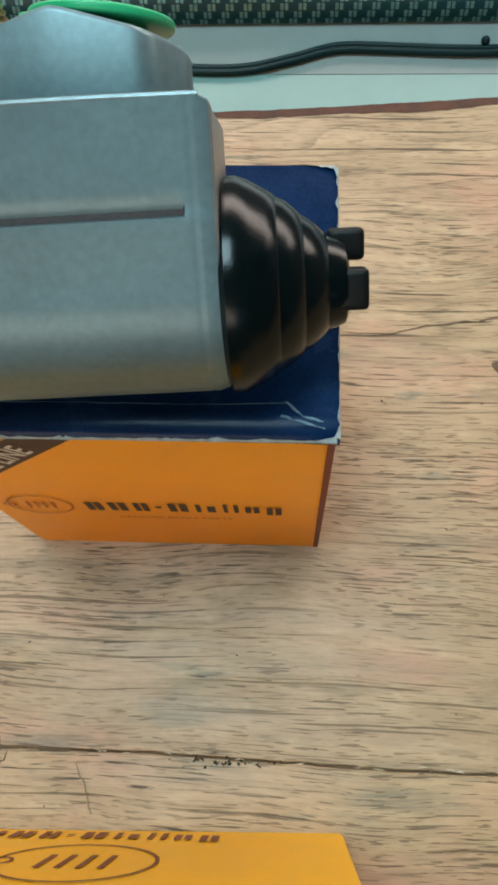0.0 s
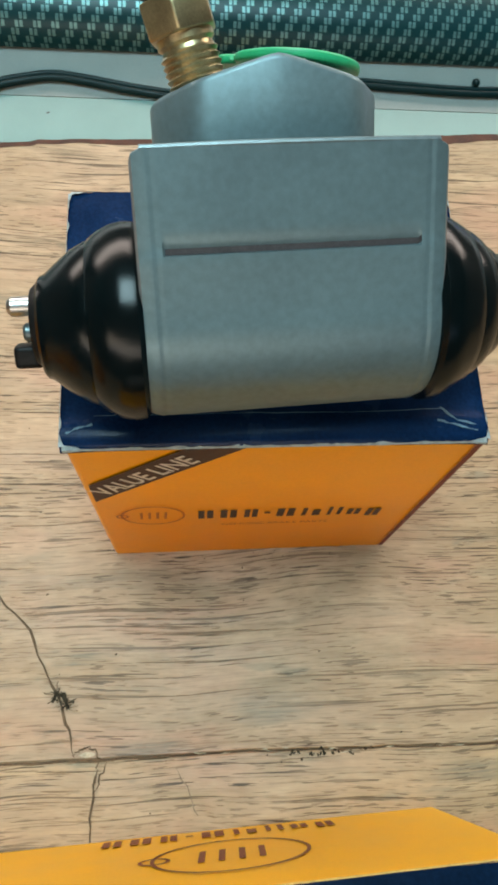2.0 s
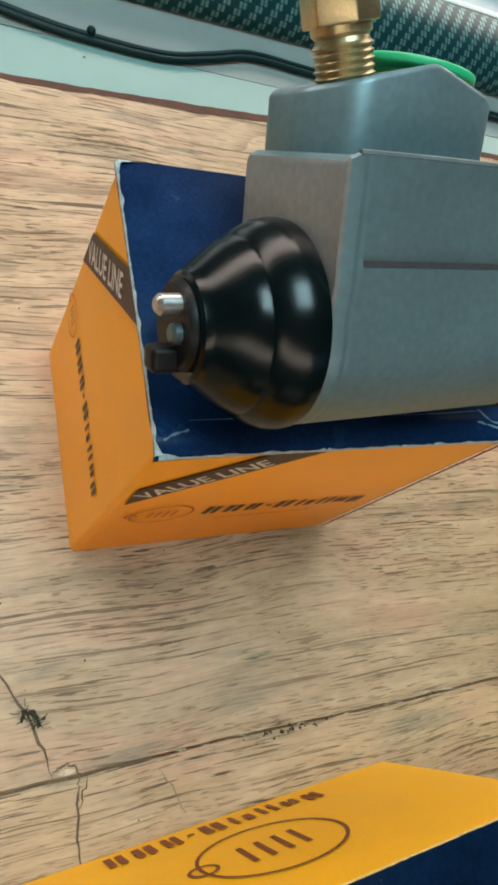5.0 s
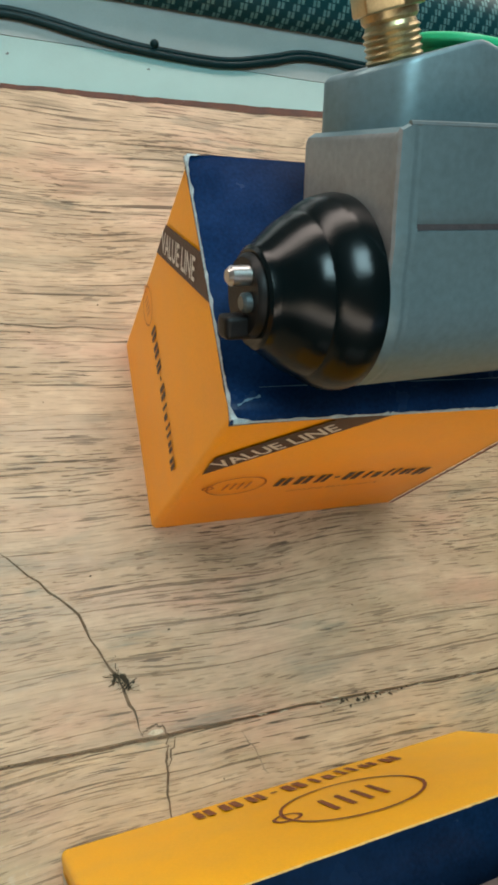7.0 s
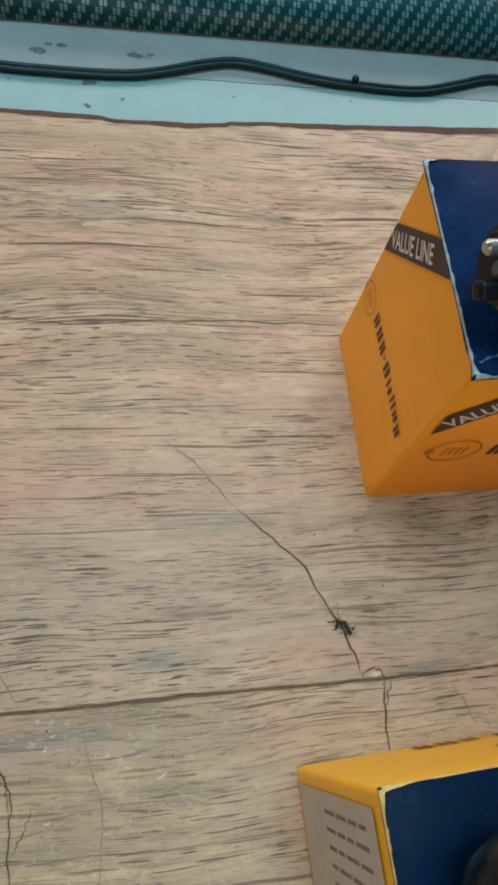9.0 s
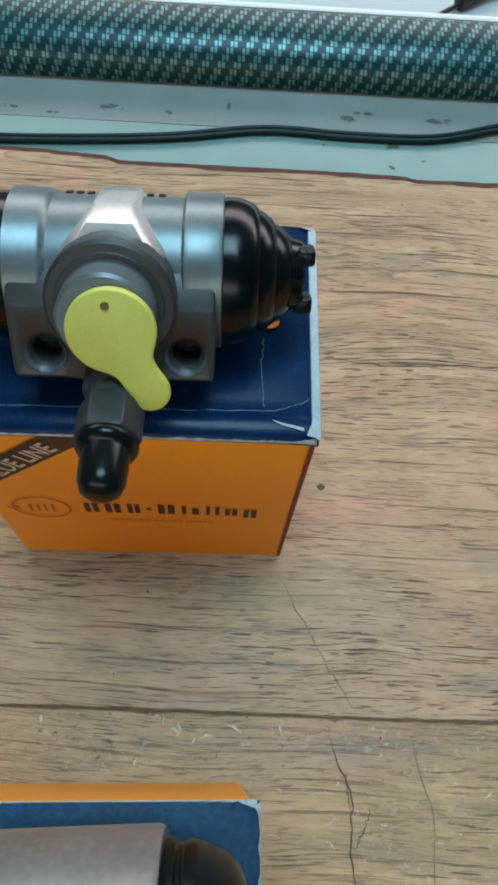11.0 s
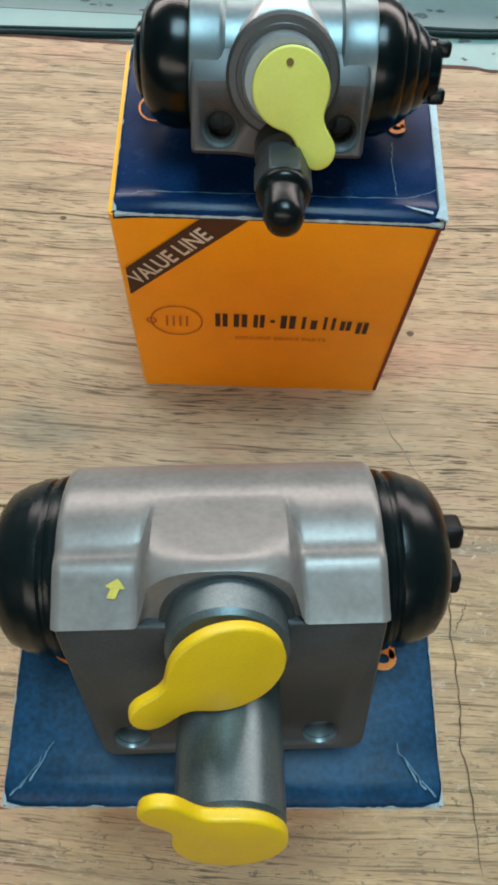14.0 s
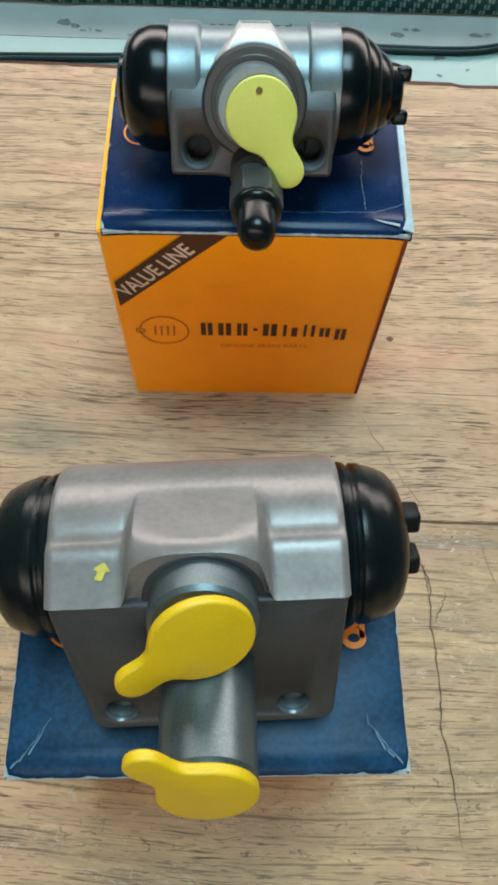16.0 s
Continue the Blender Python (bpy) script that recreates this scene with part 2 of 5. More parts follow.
ORANGE = material("orange_printed_card", (0.92, 0.380, 0.007), 0.42, vary=0.05, scale=90, bump=0.05, fine=1500, coat=0.06, spec=0.3)
YELLOW_CARD = material("yellow_orange_printed_card", (0.95, 0.50, 0.008), 0.42, vary=0.05, scale=90, bump=0.05, fine=1500, coat=0.06, spec=0.3)
BLUE = material("navy_printed_card", (0.0026, 0.018, 0.060), 0.25, vary=0.3, scale=110, bump=0.10, fine=1300, spec=0.13)
BLUE_WORN = material("scuffed_blue_printed_card", (0.0048, 0.036, 0.080), 0.42, vary=0.45, scale=70, bump=0.15, fine=900, spec=0.17)
BLUE_DEEP = material("deep_navy_printed_card", (0.0016, 0.0105, 0.030), 0.25, vary=0.3, scale=110, bump=0.10, fine=1300, spec=0.13)
RAW_CARD = material("white_worn_card", (0.30, 0.36, 0.37), 0.8, vary=0.3, scale=700, bump=0.3)
CREAM_CARD = material("cream_worn_card", (0.62, 0.42, 0.13), 0.7, vary=0.25, scale=600, bump=0.3)
INK_BROWN = material("dark_brown_ink", (0.045, 0.016, 0.012), 0.5, vary=0.2, scale=700)
INK_PURPLE = material("brown_ink", (0.20, 0.05, 0.018), 0.5, vary=0.3, scale=700)
INK_FAINT = material("faint_brown_ink", (0.48, 0.145, 0.010), 0.5, vary=0.2, scale=700)
INK_RED = material("dark_red_brown_ink", (0.16, 0.022, 0.008), 0.5, vary=0.25, scale=300)
INK_WHITE = material("white_ink", (0.62, 0.60, 0.56), 0.5, vary=0.08, scale=500)
INK_ORANGE = material("orange_ink", (0.72, 0.22, 0.012), 0.5, vary=0.1)
LABEL_PAPER = material("off_white_label_paper", (0.50, 0.46, 0.38), 0.75, vary=0.1, scale=80)
INK_GREY = material("grey_ink", (0.20, 0.18, 0.14), 0.8, vary=0.25, scale=700)

# the overhead light's blue is mixed into this casting's colour
ALLOY_SKY_TINT = material("sky_tinted_die_cast_aluminium", (0.138, 0.204, 0.220), 0.42, metal=0.5, vary=0.13, scale=45, bump=0.06, fine=700)
ALLOY_END_TONE = material("end_toned_cast_aluminium", (0.255, 0.252, 0.246), 0.40, metal=0.45, vary=0.16, scale=60, bump=0.06, fine=700)
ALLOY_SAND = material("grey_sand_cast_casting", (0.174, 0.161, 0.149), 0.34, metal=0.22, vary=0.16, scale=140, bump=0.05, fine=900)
# dark fittings, and cast parts with their shade put into the colour
DARK_METAL_AND_SHADE = material("dark_metal_and_shaded_alloy", (0.042, 0.047, 0.049), 0.45, metal=0.3, vary=0.25, scale=120, bump=0.08)
# flange metal with the shade of its forward face in the colour
ALLOY_SHADED = material("shaded_cast_aluminium", (0.055, 0.059, 0.060), 0.42, metal=0.4, vary=0.25, scale=120, bump=0.08)
NECK_HIGHLIGHT = material("highlit_cast_aluminium", (0.58, 0.57, 0.55), 0.36, metal=0.65, vary=0.14, scale=90, bump=0.05, fine=1100)
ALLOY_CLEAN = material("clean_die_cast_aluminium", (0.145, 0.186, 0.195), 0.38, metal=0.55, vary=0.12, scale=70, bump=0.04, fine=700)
STEEL = material("grey_plated_steel", (0.115, 0.148, 0.155), 0.36, metal=0.7, vary=0.25, scale=180, bump=0.08)
BRIGHT = material("bright_machined_metal", (0.50, 0.50, 0.49), 0.34, metal=1.0, vary=0.1, scale=400)
HOLE = material("dark_bore", (0.06, 0.06, 0.06), 0.5, metal=0.4, vary=0.2)
SLOT = material("dark_groove_floor", (0.042, 0.034, 0.036), 0.7, metal=0.1, vary=0.4, scale=400)
RUBBER = material("black_rubber", (0.001, 0.0040, 0.0046), 0.21, vary=0.25, scale=200, bump=0.05, spec=0.25)
RUBBER_DULL = material("dull_black_rubber", (0.0030, 0.0062, 0.0066), 0.26, vary=0.4, scale=90, bump=0.08, spec=0.24)
BRASS = material("yellow_brass", (0.46, 0.375, 0.215), 0.36, metal=0.95, vary=0.16, scale=300, bump=0.06)
BLACKED = material("blackened_steel", (0.006, 0.0065, 0.0065), 0.45, metal=0.1, vary=0.2, spec=0.2)
YELLOW_PLUG = material("yellow_polythene", (0.62, 0.40, 0.004), 0.42, vary=0.08, scale=150, bump=0.05)
LEMON_PLUG = material("pale_lemon_polythene", (0.56, 0.56, 0.10), 0.45, vary=0.06, scale=200, bump=0.05)
GREEN_PLUG = material("green_polythene", (0.004, 0.40, 0.17), 0.4, vary=0.06, scale=200)
YELLOW_PAINT = material("yellow_paint_mark", (0.46, 0.38, 0.05), 0.6, vary=0.15, scale=600)
DIRT = material("dark_speck", (0.13, 0.09, 0.02), 0.8, vary=0.3)
# the added room is kept dark so that rubber and lids reflect little
WALL_PAINT = material("brown_wall_paint", (0.11, 0.10, 0.088), 0.8, vary=0.06, scale=6, bump=0.1, fine=120)
CEILING_PAINT = material("grey_ceiling_paint", (0.17, 0.165, 0.155), 0.85, vary=0.04, scale=5, bump=0.08, fine=120)
FLOOR_STONE = material("grey_floor_stone", (0.16, 0.15, 0.135), 0.5, vary=0.15, scale=9, bump=0.06, fine=160)


# ---- mesh helpers ----
def link(name, bm, mat, parent=None, m=None, smooth=0.7):
    """Links a bmesh as one mesh object. smooth: the angle up to which edges are shaded round."""
    bmesh.ops.recalc_face_normals(bm, faces=bm.faces)
    me = bpy.data.meshes.new(name)
    for f in bm.faces:
        f.smooth = smooth > 0
    for e in bm.edges:
        if len(e.link_faces) == 2:
            e.smooth = e.calc_face_angle(0) < smooth
    bm.to_mesh(me)
    bm.free()
    me.materials.append(mat)
    ob = new(name, me)
    if parent:
        ob.parent = parent
    if m is not None:
        ob.matrix_basis = m
    return ob


def part(name, bm, mat, parent, label="", m=None, smooth=0.7):
    ob = link(name, bm, mat, parent, m, smooth)
    return tagged(ob, label) if label else ob


def thing(name, label, category, m, group=""):
    ob = new(name)
    ob.empty_display_size = 0.01
    ob.matrix_basis = m
    return tagged(ob, label, category, group)


def block(x0, x1, y0, y1, z0, z1, bevel=0.0, segments=2):
    bm = bmesh.new()
    bmesh.ops.create_cube(bm, size=1)
    bmesh.ops.transform(bm, verts=bm.verts, matrix=Matrix.LocRotScale(((x0 + x1) / 2, (y0 + y1) / 2, (z0 + z1) / 2), None, (x1 - x0, y1 - y0, z1 - z0)))
    if bevel:
        bmesh.ops.bevel(bm, geom=bm.edges[:], offset=bevel, segments=segments, affect="EDGES", profile=0.6)
    return bm


def extrude(outline, depth, bevel=0.0, base=0.0):
    """A plate with an outline in x and y, from z = base up by depth."""
    bm = bmesh.new()
    face = bm.faces.new([bm.verts.new((x, y, base)) for x, y in outline])
    top = bmesh.ops.extrude_face_region(bm, geom=[face])["geom"]
    bmesh.ops.translate(bm, verts=[v for v in top if isinstance(v, bmesh.types.BMVert)], vec=(0, 0, depth))
    bmesh.ops.recalc_face_normals(bm, faces=bm.faces)
    if bevel:
        sharp = [e for e in bm.edges if len(e.link_faces) == 2 and e.calc_face_angle(0) > 0.5]
        bmesh.ops.bevel(bm, geom=sharp, offset=bevel, segments=3, affect="EDGES", profile=0.5)
    return bm


def lathe(profile, steps=48, axis="x", caps=True):
    """Turns a profile of (along, radius) about the x or z axis; ends with radius 0 close."""
    bm = bmesh.new()
    rings = []
    for a, r in profile:
        if r <= 1e-6:
            rings.append([bm.verts.new((a, 0, 0) if axis == "x" else (0, 0, a))])
            continue
        ring = []
        for i in range(steps):
            c, s = r * math.cos(2 * math.pi * i / steps), r * math.sin(2 * math.pi * i / steps)
            ring.append(bm.verts.new((a, c, s) if axis == "x" else (c, s, a)))
        rings.append(ring)
    for p, q in zip(rings, rings[1:]):
        for i in range(steps):
            j = (i + 1) % steps
            if len(p) == 1:
                bm.faces.new((p[0], q[i], q[j]))
            elif len(q) == 1:
                bm.faces.new((p[i], q[0], p[j]))
            else:
                bm.faces.new((p[i], q[i], q[j], p[j]))
    for ring in (rings[0], rings[-1]):
        if len(ring) > 1 and caps:
            bm.faces.new(ring)
    return bm


def loft(sections):
    """Skins closed sections of equally many points, and caps the ends."""
    bm = bmesh.new()
    rings = [[bm.verts.new(p) for p in s] for s in sections]
    n = len(rings[0])
    for p, q in zip(rings, rings[1:]):
        for i in range(n):
            bm.faces.new((p[i], p[(i + 1) % n], q[(i + 1) % n], q[i]))
    bm.faces.new(rings[0]), bm.faces.new(rings[-1])
    return bm


def rounded(points, radius, steps=5):
    """An outline with its corners rounded."""
    out = []
    n = len(points)
    for i in range(n):
        a, p, b = Vector(points[i - 1]), Vector(points[i]), Vector(points[(i + 1) % n])
        r = min(radius, (a - p).length * 0.49, (b - p).length * 0.49)
        s, e = p + (a - p).normalized() * r, p + (b - p).normalized() * r
        for k in range(steps + 1):
            f = k / steps
            out.append(tuple((1 - f) ** 2 * s + 2 * f * (1 - f) * p + f * f * e))
    return out


def disc(cx, cy, r, steps=40):
    return [(cx + r * math.cos(2 * math.pi * i / steps), cy + r * math.sin(2 * math.pi * i / steps)) for i in range(steps)]


def tube(points, radius, sides=10):
    """A round rod along a smooth line through points."""
    pts = []
    n = len(points)
    v = [Vector(p) for p in points]
    for i in range(n - 1):
        a, b, c, d = v[max(i - 1, 0)], v[i], v[i + 1], v[min(i + 2, n - 1)]
        for k in range(8):
            s = k / 8
            pts.append(0.5 * (2 * b + (c - a) * s + (2 * a - 5 * b + 4 * c - d) * s * s + (3 * b - a - 3 * c + d) * s ** 3))
    pts.append(v[-1])
    sections = []
    for i, p in enumerate(pts):
        along = (pts[min(i + 1, len(pts) - 1)] - pts[max(i - 1, 0)]).normalized()
        side = along.cross(Vector((0, 0, 1))).normalized()
        up = side.cross(along)
        sections.append([tuple(p + radius * (math.cos(2 * math.pi * k / sides) * side + math.sin(2 * math.pi * k / sides) * up)) for k in range(sides)])
    return loft(sections)


def ribbon(points, widths, z=0.00015):
    """A flat tapering sliver along a line on the board."""
    bm = bmesh.new()
    last = None
    for i, p in enumerate(points):
        a, b = Vector(points[max(i - 1, 0)]), Vector(points[min(i + 1, len(points) - 1)])
        d = (b - a).normalized()
        n = Vector((-d.y, d.x)) * widths[i] / 2
        pair = [bm.verts.new((p[0] + n.x, p[1] + n.y, z)), bm.verts.new((p[0] - n.x, p[1] - n.y, z))]
        if last:
            bm.faces.new((last[0], last[1], pair[1], pair[0]))
        last = pair
    return bm


def join(*meshes):
    """Several bmeshes in one."""
    out = bmesh.new()
    for b in meshes:
        me = bpy.data.meshes.new("tmp")
        b.to_mesh(me)
        b.free()
        out.from_mesh(me)
        bpy.data.meshes.remove(me)
    return out


def letters(text, size, shear=0.0, bold=0.0):
    """Flat lettering in the built-in font, from the origin along x."""
    data = bpy.data.curves.new("lettering", "FONT")
    data.body, data.size, data.shear, data.offset = text, size, shear, bold
    data.resolution_u = 3
    ob = new("lettering", data)
    me = bpy.data.meshes.new_from_object(ob.evaluated_get(bpy.context.evaluated_depsgraph_get()))
    bpy.data.objects.remove(ob)
    bm = bmesh.new()
    bm.from_mesh(me)
    bpy.data.meshes.remove(me)
    return bm


def moved(bm, m):
    bmesh.ops.transform(bm, verts=bm.verts, matrix=m)
    return bm


# ---- room: unseen, added to shape the light and reflections ----
FLOOR, TOP = -0.76, 1.6


def wall_with_opening(name, label, m, width, height, opening, thick=0.12):
    x0, x1, z0, z1 = opening
    h = width / 2
    pieces = [block(-h, h, 0, thick, 0, z0), block(-h, h, 0, thick, z1, height), block(-h, x0, 0, thick, z0, z1), block(x1, h, 0, thick, z0, z1)]
    return tagged(link(name, join(*pieces), WALL_PAINT, m=m, smooth=0), label, "wall", kind="structure")


HEIGHT = TOP - FLOOR
wall_with_opening("wall_north", "unseen dull brown wall with a wide window opening", pose(0, 1.4, FLOOR), 4.4, HEIGHT, (-1.75, 1.95, 1.26, 1.82))
wall_with_opening("wall_south", "unseen dull brown wall, opening added for the front fill", pose(0, -1.9, FLOOR, 0, 0, 180), 4.4, HEIGHT, (-2.05, 2.05, 1.66, 2.33))
for name, x in (("wall_west", -2.2), ("wall_east", 2.2)):
    tagged(link(name, block(-0.06, 0.06, -1.9, 1.4, FLOOR, TOP), WALL_PAINT, m=pose(x, 0, 0), smooth=0), "unseen plain dull brown wall", "wall", kind="structure")
tagged(link("floor", block(-2.4, 2.4, -2.2, 1.7, FLOOR - 0.1, FLOOR), FLOOR_STONE, smooth=0), "unseen grey stone floor under the work table", "floor", kind="structure")
ceil = [block(-2.4, 2.4, -2.2, -0.16, TOP, TOP + 0.1), block(-2.4, 2.4, 0.64, 1.7, TOP, TOP + 0.1), block(-2.4, -0.5, -0.16, 0.64, TOP, TOP + 0.1), block(0.3, 2.4, -0.16, 0.64, TOP, TOP + 0.1)]
tagged(link("ceiling", join(*ceil), CEILING_PAINT, smooth=0), "unseen grey ceiling with a roof light opening", "ceiling", kind="structure")

# ---- work table ----
rnd = random.Random(5)
SEAM = -0.0588
table = thing("work_table", "old oak-topped work table with cracked boards and a torn back edge", "table", pose(0, 0, 0))
EDGE = [(-0.9, 0.164), (-0.42, 0.162), (-0.295, 0.1605), (-0.237, 0.1592), (-0.209, 0.1575), (-0.204, 0.1552), (-0.121, 0.1556), (-0.084, 0.1552), (-0.079, 0.1536), (-0.037, 0.1545), (-0.033, 0.1562), (0.03, 0.1588), (0.085, 0.1618), (0.144, 0.1662), (0.3, 0.168), (0.9, 0.17)]


def edge_line(x):
    for (x0, y0), (x1, y1) in zip(EDGE, EDGE[1:]):
        if x0 <= x <= x1:
            y = y0 + (y1 - y0) * (x - x0) / (x1 - x0)
            return y + 0.0005 * noise.noise((x * 90, 3.0, 0)) + 0.0003 * noise.noise((x * 400, 7.0, 0))
    return 0.165


def seam_line(x):
    return SEAM + 0.0008 * noise.noise((x * 14, 1.0, 0)) + 0.0004 * noise.noise((x * 120, 5.0, 0))


xs = [-0.9] + [-0.45 + 0.9 * i / 300 for i in range(301)] + [0.9]


def board(front, back, top=0.0, bottom=-0.012):
    bm = bmesh.new()
    rows = []
    for x in xs:
        f, k = front(x), back(x)
        rows.append([bm.verts.new(p) for p in ((x, f, bottom), (x, f, top - 0.0004), (x, f + 0.0004, top), (x, k - 0.0003, top), (x, k, top - 0.0003), (x, k, bottom))])
    for p, q in zip(rows, rows[1:]):
        for i in range(6):
            bm.faces.new((p[i], p[(i + 1) % 6], q[(i + 1) % 6], q[i]))
    bm.faces.new(rows[0]), bm.faces.new(rows[-1])
    return bm


part("board", board(lambda x: seam_line(x) + 0.0003, edge_line), OAK, table, "pale oak board with dark open grain", smooth=0.3)
part("board", board(lambda x: -0.42, lambda x: seam_line(x) - 0.0003, -0.0002), OAK_WORN, table, "worn oak board with pale scratches", smooth=0.3)


# stained rim along the torn back edge
def rim_width(x):
    return 0.0022 + 0.0030 * max(0, noise.noise((x * 22, 9.0, 0)) + 0.25 + 2.2 * x) + 0.0006 * noise.noise((x * 130, 2.0, 0))


bm = bmesh.new()
last = None
for x in xs:
    k = edge_line(x)
    pair = [bm.verts.new((x, k - max(0.0006, rim_width(x)), 0.00012)), bm.verts.new((x, k - 0.0002, 0.00012)), bm.verts.new((x, k + 0.0001, -0.0012))]
    if last:
        for i in (0, 1):
            bm.faces.new((last[i], pair[i], pair[i + 1], last[i + 1]))
    last = pair
part("torn_rim", bm, BARE_EDGE, table, "dark red-brown torn veneer rim")

part("apron", block(-0.85, 0.85, -0.40, 0.48, -0.05, -0.0125), OAK, table)
for x in (-0.8, 0.8):
    for y in (-0.36, 0.44):
        part("leg", block(x - 0.03, x + 0.03, y - 0.03, y + 0.03, FLOOR, -0.05, 0.003), OAK, table)


def wander(points, steps=7, amount=0.0008, seed=0):
    r = random.Random(seed)
    out = []
    for (x0, y0), (x1, y1) in zip(points, points[1:]):
        for k in range(steps):
            s = k / steps
            out.append((x0 + (x1 - x0) * s + r.uniform(-amount, amount) * 0.6, y0 + (y1 - y0) * s + r.uniform(-amount, amount) * 0.6))
    return out + [points[-1]]


def crack(points, width, seed, mat=CRACK):
    line = wander(points, seed=seed)
    n = len(line)
    r = random.Random(seed)
    w = [width * (0.25 + 0.75 * min(1, 4 * i / n, 6 * (n - 1 - i) / n)) * r.uniform(0.6, 1.3) for i in range(n)]
    part("crack", ribbon(line, w), mat, table)


crack([(-0.067, 0.021), (-0.058, 0.014), (-0.044, -0.004)], 0.0005, 1, HAIRLINE)
crack([(-0.0445, -0.0035), (-0.026, -0.021), (-0.015, -0.042), (-0.010, -0.058)], 0.0007, 11)
crack([(-0.0035, -0.0595), (-0.0048, -0.066), (-0.005, -0.082)], 0.0006, 2)
crack([(-0.001, -0.0595), (-0.0045, -0.067)], 0.0005, 3)
crack([(0.018, -0.061), (0.024, -0.074)], 0.0004, 4, HAIRLINE)
crack([(-0.135, -0.016), (-0.120, -0.042), (-0.110, -0.058)], 0.0004, 5, HAIRLINE)
crack([(-0.119, -0.062), (-0.1165, -0.071), (-0.1120, -0.080), (-0.1128, -0.092), (-0.1112, -0.111), (-0.1118, -0.126), (-0.1096, -0.141), (-0.108, -0.160)], 0.0004, 6)
crack([(-0.1165, -0.071), (-0.1138, -0.075), (-0.1126, -0.084)], 0.0003, 16)
crack([(-0.1120, -0.094), (-0.1085, -0.088), (-0.1070, -0.083)], 0.0003, 17)
crack([(-0.095, -0.060), (-0.088, -0.085), (-0.092, -0.12)], 0.0003, 7, HAIRLINE)
crack([(0.094, 0.068), (0.12, 0.0735), (0.149, 0.077), (0.2, 0.08)], 0.0005, 8)
crack([(-0.30, 0.0635), (-0.266, 0.0622), (-0.238, 0.061), (-0.2, 0.062)], 0.0005, 9)
crack([(-0.118, 0.0655), (-0.095, 0.0635), (-0.055, 0.0655), (0.0, 0.064)], 0.0004, 10)
# the open seam between the boards
part("seam", ribbon([(x, seam_line(x)) for x in xs[1:-1]], [(0.0006 * (0.8 + noise.noise((x * 60, 4.0, 0))) + 0.0002) * (0.45 + 0.3 * noise.noise((x * 300, 8.0, 0)) if 0.012 < x < 0.17 else 1.0) for x in xs[1:-1]], 0.00018), CRACK, table)
flecks = random.Random(77)
for k in range(22):
    fx = flecks.uniform(0.02, 0.135)
    fy = seam_line(fx) + flecks.gauss(0.0002, 0.0005)
    reach = flecks.uniform(0.0008, 0.0030)
    part("splinter", ribbon(wander([(fx, fy), (fx + 0.5 * reach, fy + flecks.gauss(0, 0.0003)), (fx + reach, fy + flecks.gauss(0, 0.0004))], 3, 0.0002, k), [0.0001 + flecks.uniform(0.0001, 0.0004) * math.sin(math.pi * i / 6) for i in range(7)], 0.00022 + 0.000004 * k), PALE_WOOD if k % 3 else CRACK, table)

part("flake", extrude(rounded([(-0.0092, -0.0574), (-0.0070, -0.0565), (-0.0045, -0.0569), (-0.0044, -0.0577), (-0.0068, -0.0582)], 0.0006, 3), 0.0002, base=0.0001), PALE_WOOD, table, "pale lifted flake at the seam")
crack([(-0.0105, -0.0575), (-0.0075, -0.0552), (-0.0042, -0.0560), (-0.0030, -0.0590)], 0.0005, 21)
knots = (((0.139, 0.059), 0.0024), ((-0.1305, 0.035), 0.0024), ((-0.1205, 0.0148), 0.0011), ((-0.256, 0.060), 0.001))
for (kx, ky), r in knots:
    ring = [(kx + r * 1.25 * math.cos(a) * (1 + 0.15 * math.sin(3 * a)), ky + r * math.sin(a)) for a in [2 * math.pi * i / 18 for i in range(18)]]
    part("knot", extrude(ring, 0.0001, base=0.00005), CRACK, table)

# crumbs of dirt lying on the boards
crumbs = []
spots = [(-0.0152 + rnd.gauss(0, 0.0011), -0.0415 + rnd.gauss(0, 0.0009), rnd.uniform(0.0003, 0.0008)) for _ in range(5)] + [(-0.0122 + rnd.gauss(0, 0.0013), -0.0448 + rnd.gauss(0, 0.0009), rnd.uniform(0.0003, 0.0007)) for _ in range(4)]
spots += [(0.055 + rnd.gauss(0, 0.006), -0.0595 + rnd.gauss(0, 0.0006), rnd.uniform(0.0002, 0.0005)) for _ in range(30)]
spots += [(rnd.uniform(-0.29, 0.16), rnd.uniform(-0.16, 0.14), rnd.uniform(0.00012, 0.00030)) for _ in range(130)]
spots += [(rnd.uniform(0.0, 0.085), -0.001 - abs(rnd.gauss(0, 0.0025)), rnd.uniform(0.00010, 0.00022)) for _ in range(14)]
for k, (x, y, s) in enumerate(spots):
    bm = bmesh.new()
    bmesh.ops.create_icosphere(bm, subdivisions=1, radius=s)
    for v in bm.verts:
        v.co *= rnd.uniform(0.55, 1.35)
        v.co.x *= 1.4
        v.co.z *= 0.4
    crumbs.append(moved(bm, pose(x, y, s * 0.3, 0, 0, rnd.uniform(0, 180))))
tagged(link("dirt_crumbs", join(*crumbs), DEBRIS), "scattered dark crumbs of dirt on the oak boards", "dirt", kind="stuff")

